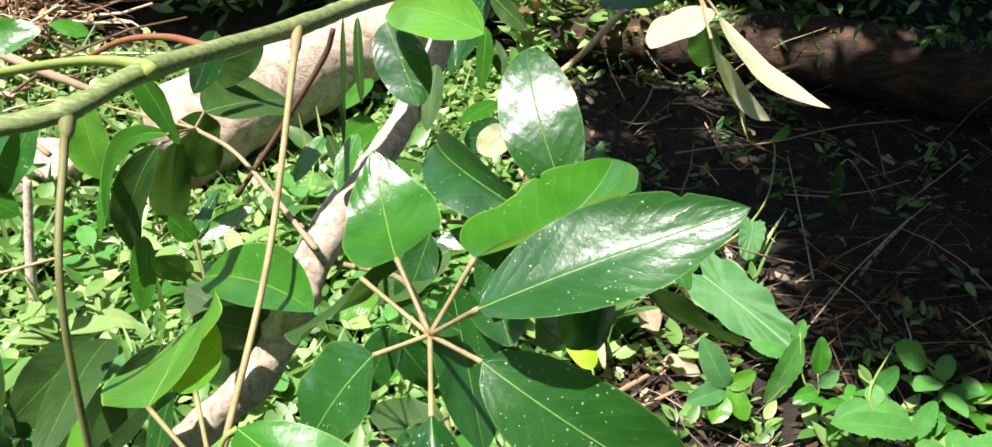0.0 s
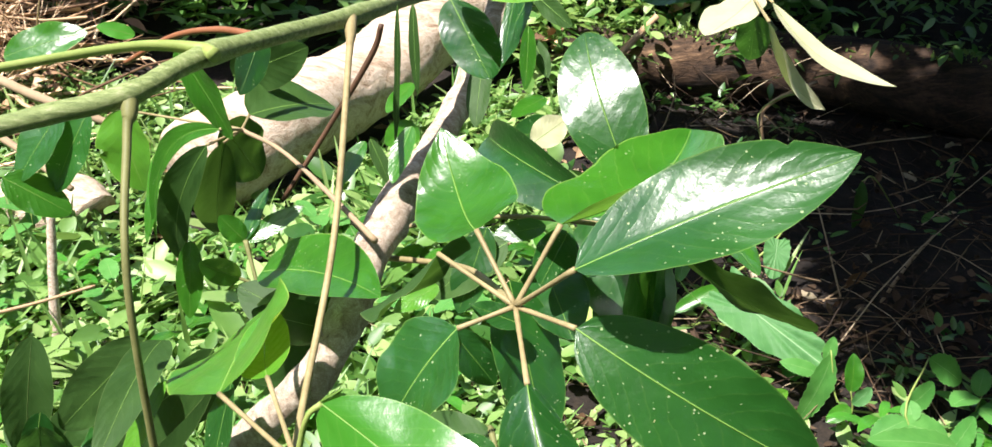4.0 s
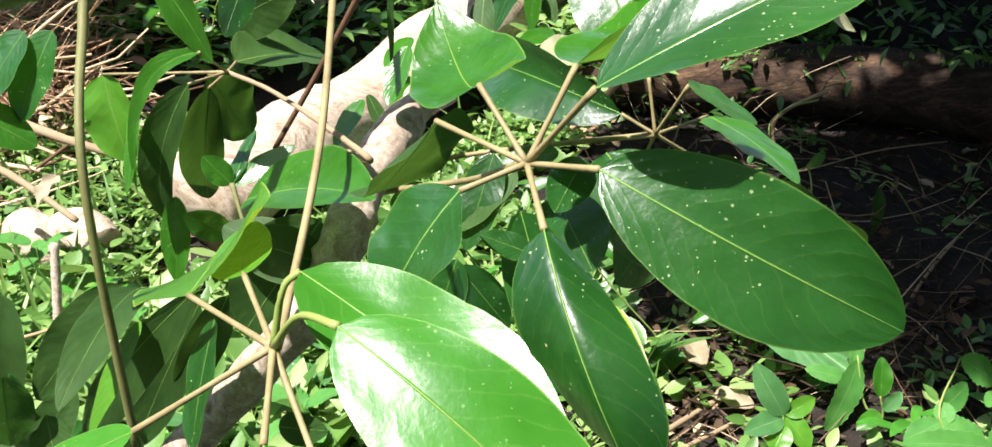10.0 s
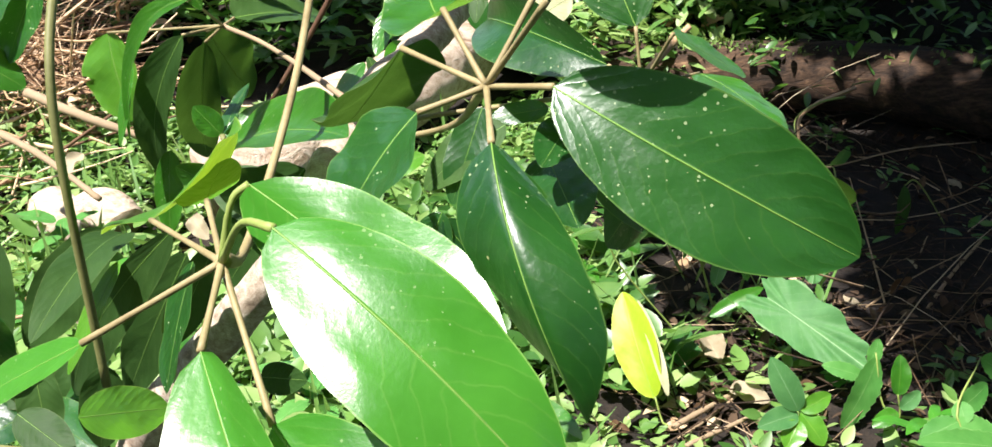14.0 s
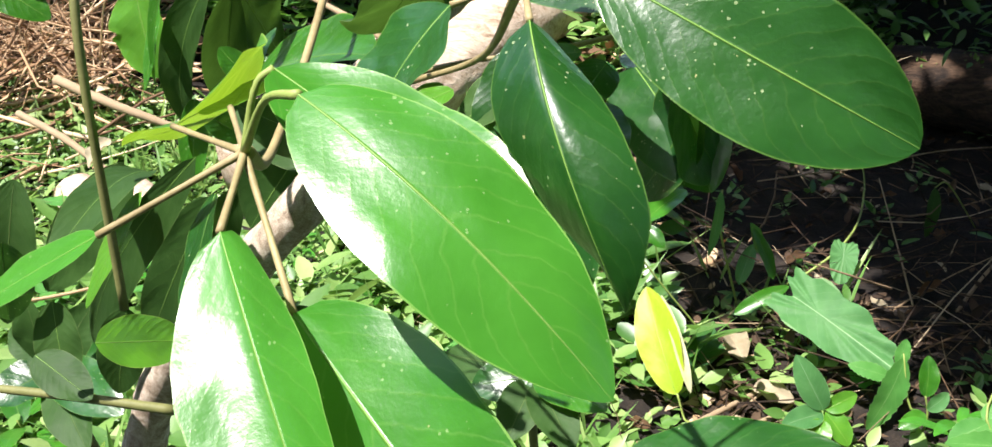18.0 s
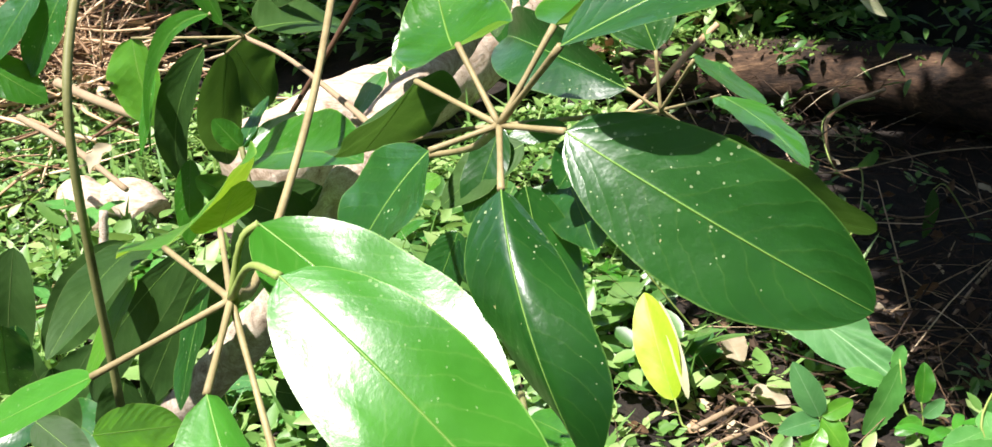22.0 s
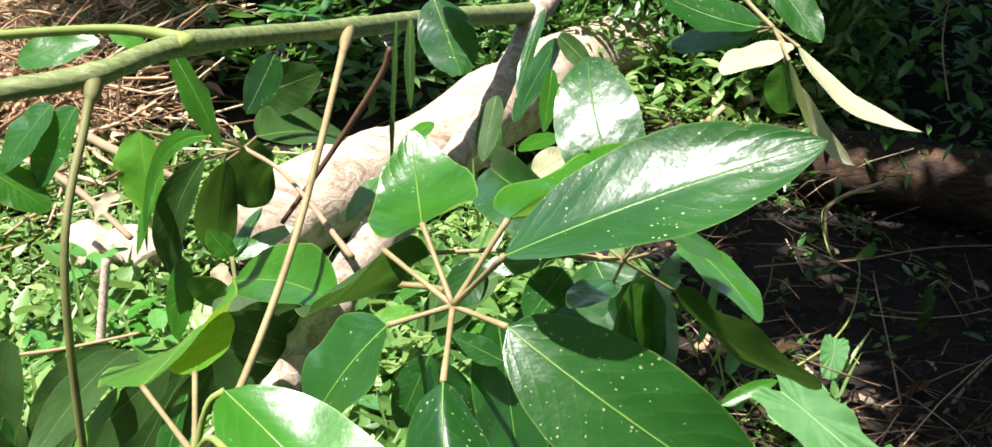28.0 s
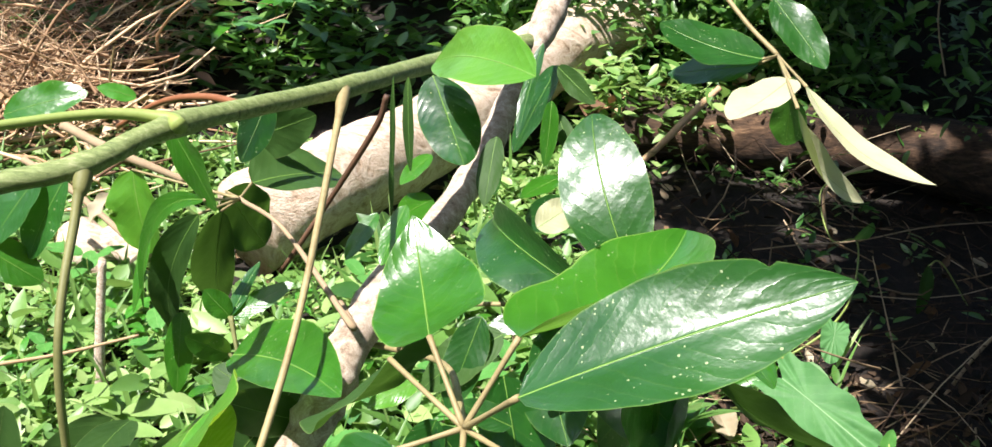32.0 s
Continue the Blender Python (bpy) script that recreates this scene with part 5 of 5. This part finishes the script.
dead_leaf((0.4933, 2.2007, 0.0033), (0.5951, 2.1480, -0.0028), (0.1, -0.5, 0.8), 0.07, "pale dead leaf lying on twigs")
for spot in range(26):
    x, y = r.uniform(-0.6, 1.7), r.uniform(1.5, 2.9)
    a, ln = r.uniform(0, 6.28), r.uniform(0.035, 0.08)
    z = float(ground_height(np.array(x), np.array(y))) + 0.015
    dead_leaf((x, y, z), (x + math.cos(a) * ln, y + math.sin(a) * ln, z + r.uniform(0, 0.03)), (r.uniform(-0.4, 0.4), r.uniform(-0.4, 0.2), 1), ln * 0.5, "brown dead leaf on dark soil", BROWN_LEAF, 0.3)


def stick(points, radius, label, material=None, name="stick"):
    e = thing(name, points[0], label, "stick", "fallen sticks")
    tube("wood", points, radius, material or TWIGS, e, 8, 30, 0.2)
    rehome(e)


stick([(-1.43, 2.36, -0.02), (-1.42, 2.42, 0.2), (-1.40, 2.50, 0.45)], [0.016, 0.015, 0.013], "upright grey lichen-spotted dead stem among herbs", GREY_BARK, "dead_sapling")
stick([(0.2335, 4.1000, 0.0924), (0.3875, 4.1500, 0.2082), (0.5379, 4.2000, 0.3588), (0.6696, 4.2500, 0.4749)], [0.014, 0.016, 0.018, 0.015], "pale bare dead branch leaning over the rotten log", STRAW)
brown = "thin brown stick lying on the soil"
stick([(0.3377, 1.9649, 0.0008), (0.5509, 2.1307, -0.0314), (0.7133, 2.2991, -0.0519), (0.8696, 2.4544, -0.0977)], [0.006, 0.006, 0.005, 0.004], brown)
stick([(0.3130, 2.0260, 0.0138), (0.5385, 2.2433, -0.0291), (0.7224, 2.4116, -0.0528)], [0.008, 0.008, 0.006], brown)
stick([(0.9659, 2.5457, -0.0406), (1.1422, 2.6046, -0.0575), (1.3019, 2.6169, -0.0533)], [0.005, 0.005, 0.004], brown)
stick([(0.9695, 2.3751, -0.0451), (1.1610, 2.5424, -0.0717), (1.4518, 2.7637, -0.0043)], [0.007, 0.006, 0.005], brown)
stick([(1.1071, 2.5146, -0.0452), (1.3182, 2.7762, 0.0023), (1.4819, 2.9294, 0.0635)], [0.007, 0.006, 0.005], brown)
stick([(1.6439, 4.2583, 0.5361), (1.6053, 4.3579, 0.7654), (1.6362, 4.4641, 0.9949)], [0.004, 0.004, 0.003], "thin hanging vine stem in shade", None, "hanging_vine")
stick([(-1.4850, 2.0222, 0.3874), (-1.3568, 2.1313, 0.3582), (-1.1970, 2.2517, 0.3472)], [0.006, 0.005, 0.004], "pale stick lying in the herbs", STRAW)
stick([(-1.9593, 3.1035, 0.5309), (-1.7281, 2.9784, 0.4682), (-1.4870, 2.8323, 0.3631)], [0.014, 0.013, 0.010], "brown fallen branch beside the log", TWIGS)
stick([(-1.9292, 3.3541, 0.5746), (-1.6683, 3.2317, 0.5122), (-1.4143, 3.2049, 0.4175)], [0.02, 0.018, 0.014], "grey-brown fallen branch beside the log", TWIGS)

e = thing("shade_leaf", (1.62, 3.72, 0.0), "single pale broad leaf catching light in deep shade", "leaf")
add_leaf("blade", e, (1.6739, 4.0240, 0.2538), (1.8159, 4.1718, 0.3074), (-0.2, -0.5, 0.8), 0.12, 0.2, SOFT, rib=False)
rehome(e)


def weed(name, label, foot, stems, blades):
    """A small plant: its stems as point lists with a girth, its blades as base, tip, normal, breadth and look."""
    e = ground_plant(name, label, "plant", foot)
    for points, girth in stems:
        tube("stem", points, [girth, girth * 0.9, girth * 0.7], GREEN_STALK, e, 8, 16)
    for k, (base, tip, normal, breadth, skin) in enumerate(blades):
        add_leaf("leaf", e, base, tip, normal, breadth, 0.25, skin, rib=False, nu=20, nv=8, seed=k + len(label))
    rehome(e)


weed("drooping_weed", "weed with a bent stalk and a withered hanging leaf", (0.52, 2.60),
     [([(0.52, 2.60, 0.0), (0.4443, 2.6000, 0.2969), (0.4441, 2.6000, 0.4225)], 0.004)],
     [((0.4389, 2.5900, 0.4230), (0.4056, 2.5500, 0.2269), (0.3, -0.9, 0.2), 0.035, SOFT), ((0.5672, 2.6000, 0.2091), (0.5331, 2.6000, 0.3128), (0.5, -0.7, 0.5), 0.05, FRESH), ((0.5923, 2.5000, 0.1732), (0.5418, 2.6000, 0.2957), (0.4, -0.8, 0.4), 0.045, FRESH), ((0.4937, 2.5000, 0.1567), (0.5496, 2.6000, 0.2419), (-0.3, -0.7, 0.6), 0.05, SOFT)])
weed("broad_weed", "low weed with a broad pointed green leaf", (0.40, 2.45),
     [([(0.40, 2.45, 0.0), (0.1915, 2.4500, 0.2939), (0.2018, 2.4500, 0.3918)], 0.003)],
     [((0.2018, 2.4500, 0.3918), (0.3388, 2.6000, 0.4242), (-0.3, -0.6, 0.7), 0.075, FRESH), ((0.4656, 2.4000, 0.1152), (0.6289, 2.4500, 0.1804), (0.0, -0.6, 0.8), 0.05, FRESH), ((0.2039, 2.4500, 0.3797), (0.2577, 2.4000, 0.3362), (0.2, -0.8, 0.5), 0.05, FRESH)])
stick([(1.0151, 3.5000, 0.1162), (0.9961, 3.5500, 0.2607), (1.0655, 3.6000, 0.3166), (1.2499, 3.7000, 0.3464)], [0.006, 0.007, 0.008, 0.009], "hooked tan root rising in the shade", STRAW)
# this shrub and the next are partly added to shade the herbs below
shrub = thing("young_shrub", (-0.42, 0.95, 0.0), "young shrub with dark leaves below the sapling", "shrub")
tube("stem", [(-0.42, 0.95, 0.0), (-0.5478, 0.8000, 1.0055), (-0.4966, 0.7200, 1.1106)], [0.007, 0.005, 0.003], OLIVE_STALK, shrub, 8, 20)
for base, tip, normal, breadth, skin in (
        ((-0.3784, 0.5600, 1.3727), (-0.4002, 0.5400, 1.2726), (0.3, -0.9, 0.3), 0.036, BACK_AND_SHADED), ((-0.4975, 0.7200, 1.1142), (-0.5054, 0.7200, 1.1867), (-0.2, -0.8, 0.5), 0.045, BACK_AND_SHADED),
        ((-0.4962, 0.7200, 1.1120), (-0.4530, 0.7400, 1.1709), (0.3, -0.8, 0.5), 0.04, BACK_AND_SHADED), ((-0.4945, 0.7200, 1.1092), (-0.4073, 0.6600, 1.1021), (0.2, -0.6, 0.7), 0.05, MATURE),
        ((-0.5024, 0.7200, 1.1070), (-0.5391, 0.6800, 1.0969), (-0.2, -0.6, 0.7), 0.05, MATURE), ((-0.4972, 0.7200, 1.1034), (-0.4361, 0.6400, 1.0763), (0.1, -0.7, 0.6), 0.045, BACK_AND_SHADED),
        ((-0.4965, 0.7200, 1.1178), (-0.5515, 0.7500, 1.1337), (-0.3, -0.7, 0.6), 0.035, BACK_AND_SHADED), ((-0.5047, 0.7400, 1.1003), (-0.4330, 0.7400, 1.1111), (0.1, -0.7, 0.7), 0.04, MATURE)):
    add_leaf("leaf", shrub, base, tip, normal, breadth, 0.18, skin, rib=False, seed=len(bpy.data.objects))
rehome(shrub)
shrub = thing("young_shrub", (-0.02, 0.98, 0.0), "young shrub with drooping green leaves in the shade of the sapling", "shrub")
tube("stem", [(-0.02, 0.98, 0.0), (-0.0567, 0.8400, 0.9594), (-0.0485, 0.7600, 1.0674)], [0.006, 0.005, 0.003], OLIVE_STALK, shrub, 8, 20)
for base, tip, normal, breadth, skin in (
        ((-0.0485, 0.7600, 1.0674), (-0.0740, 0.7000, 1.0397), (-0.2, -0.8, 0.5), 0.045, BACK_AND_SHADED), ((-0.0467, 0.7600, 1.0689), (0.0184, 0.7000, 1.0762), (0.2, -0.6, 0.7), 0.04, FRESH),
        ((-0.0485, 0.7600, 1.0704), (-0.1102, 0.7600, 1.0599), (-0.2, -0.6, 0.7), 0.045, MATURE), ((-0.0455, 0.7600, 1.0659), (-0.0131, 0.6800, 1.0459), (0.2, -0.8, 0.5), 0.045, BACK_AND_SHADED),
        ((-0.0487, 0.7800, 1.0560), (-0.1482, 0.8400, 1.0422), (-0.1, -0.5, 0.8), 0.05, BACK_AND_SHADED)):
    add_leaf("leaf", shrub, base, tip, normal, breadth, 0.18, skin, rib=False, seed=len(bpy.data.objects))
rehome(shrub)
weed("withered_weed", "withered brownish green leaf hanging from a hooked stem", (1.45, 3.15),
     [([(1.45, 3.15, 0.0), (1.3046, 3.1000, 0.2003), (1.2593, 3.1000, 0.1914)], 0.003)],
     [((1.2593, 3.1000, 0.1914), (1.2343, 3.0500, 0.0225), (0.2, -0.9, 0.2), 0.055, BACK_AND_SHADED)])
leaflet((-0.2437, 0.4600, 1.4068), (-0.2803, 0.4400, 1.3458), (-0.5, -0.7, 0.5), 0.016, look=YOUNG)
rehome(sapling)
e = ground_plant("nettle_seedling", "nettle with large toothed bright green leaves", "plant", (1.22, 1.72))
toothed(e, (1.0439, 1.7500, 0.1495), (0.7978, 1.7000, 0.2216), (0.0, -0.5, 0.85), 0.065, seed=3)
toothed(e, (1.0267, 1.7500, 0.1226), (1.1271, 1.8500, 0.1572), (0.1, -0.6, 0.8), 0.05, seed=4)
toothed(e, (0.9505, 1.8000, 0.1893), (0.9499, 1.8500, 0.2157), (-0.3, -0.6, 0.7), 0.045, seed=5)
tube("stem", [(1.22, 1.72, 0.0), (1.0267, 1.7500, 0.1226), (0.9584, 1.8000, 0.1851)], [0.004, 0.003, 0.002], GREEN_STALK, e, 8, 12)
rehome(e)
e = ground_plant("nettle_seedling", "nettle with a long drooping toothed leaf beside the broad-leaved plant", "plant", (0.98, 2.05))
toothed(e, (0.8552, 2.1200, 0.1536), (0.7478, 2.0200, 0.0021), (0.4, -0.8, 0.4), 0.0831, seed=7)
toothed(e, (0.8377, 2.1200, 0.1339), (0.8692, 2.1600, 0.1864), (0.2, -0.8, 0.5), 0.0401, seed=8)
toothed(e, (0.8179, 2.1000, 0.1081), (0.7129, 2.1200, 0.1347), (0.0, -0.7, 0.7), 0.0433, seed=9)
tube("stem", [(0.98, 2.05, 0.0), (0.8721, 2.0600, 0.0327), (0.8499, 2.1200, 0.1699)], [0.004, 0.003, 0.002], GREEN_STALK, e, 8, 12)
rehome(e)
e = ground_plant("nettle_seedling", "nettle with blue-green toothed leaves at the edge of the shade", "plant", (1.12, 1.80))
toothed(e, (0.9187, 1.8000, 0.1866), (1.0347, 1.7800, 0.1523), (0.1, -0.6, 0.8), 0.0670, seed=10)
toothed(e, (0.9469, 1.8400, 0.2004), (1.0339, 1.9000, 0.2262), (0.3, -0.8, 0.4), 0.0578, seed=11)
toothed(e, (1.0333, 1.9500, 0.2649), (1.1309, 1.9500, 0.1858), (0.2, -0.7, 0.6), 0.0704, seed=12)
toothed(e, (0.9318, 1.8000, 0.1954), (0.8428, 1.7800, 0.1592), (-0.1, -0.6, 0.8), 0.0561, seed=13)
tube("stem", [(1.12, 1.80, 0.0), (0.9324, 1.8000, 0.1917), (1.0326, 1.9500, 0.2686)], [0.004, 0.003, 0.002], GREEN_STALK, e, 8, 12)
rehome(e)
weed("soft_weed", "low weed with broad soft yellow-green leaves among sticks", (0.614, 1.93),
     [([(0.614, 1.93, 0.0), (0.6195, 1.9500, 0.0775), (0.6184, 1.9700, 0.1119)], 0.003)],
     [((0.6128, 1.9500, 0.1177), (0.5435, 2.0000, 0.2490), (-0.2, -0.8, 0.5), 0.0727, SOFT), ((0.6165, 1.9500, 0.1116), (0.6689, 1.9000, 0.0462), (0.3, -0.7, 0.6), 0.0671, YOUNG), ((0.6105, 1.9500, 0.1079), (0.5000, 1.9000, 0.1081), (-0.2, -0.6, 0.8), 0.0615, SOFT), ((0.6158, 1.9500, 0.1196), (0.6972, 1.9800, 0.1450), (0.3, -0.7, 0.6), 0.0503, YOUNG), ((0.6089, 1.9300, 0.1038), (0.5694, 1.8800, 0.0545), (0.0, -0.7, 0.7), 0.0643, YOUNG)])
weed("soft_weed", "small weed with oval green leaves in the shade", (0.864, 1.97),
     [([(0.864, 1.97, 0.0), (0.8768, 1.9800, 0.0745), (0.8680, 1.9900, 0.1310)], 0.003)],
     [((0.8685, 1.9900, 0.1271), (0.8828, 2.0500, 0.2109), (0.1, -0.8, 0.5), 0.0559, FRESH), ((0.8741, 1.9800, 0.0946), (0.9266, 2.0000, 0.1332), (0.3, -0.7, 0.6), 0.0419, SOFT), ((0.8707, 1.9800, 0.0847), (0.8003, 1.9500, 0.0608), (-0.2, -0.6, 0.8), 0.0447, FRESH)])
stick([(0.3229, 2.0000, -0.0040), (0.4673, 2.1500, -0.0220), (0.6747, 2.4000, -0.0341)], [0.004, 0.004, 0.003], "grey-brown stick leaning out of the litter", TWIGS)
stick([(0.9754, 2.6000, -0.0747), (1.1012, 2.6200, -0.0685), (1.1920, 2.6500, -0.0672)], [0.006, 0.006, 0.005], "thin brown stick lying on the soil", TWIGS)
for spot in range(60):
    x, y = r.uniform(0.45, 2.6), r.uniform(2.0, 4.1)
    a, ln = r.uniform(0, 6.28), r.uniform(0.03, 0.09)
    z = float(ground_height(np.array(x), np.array(y))) + 0.02
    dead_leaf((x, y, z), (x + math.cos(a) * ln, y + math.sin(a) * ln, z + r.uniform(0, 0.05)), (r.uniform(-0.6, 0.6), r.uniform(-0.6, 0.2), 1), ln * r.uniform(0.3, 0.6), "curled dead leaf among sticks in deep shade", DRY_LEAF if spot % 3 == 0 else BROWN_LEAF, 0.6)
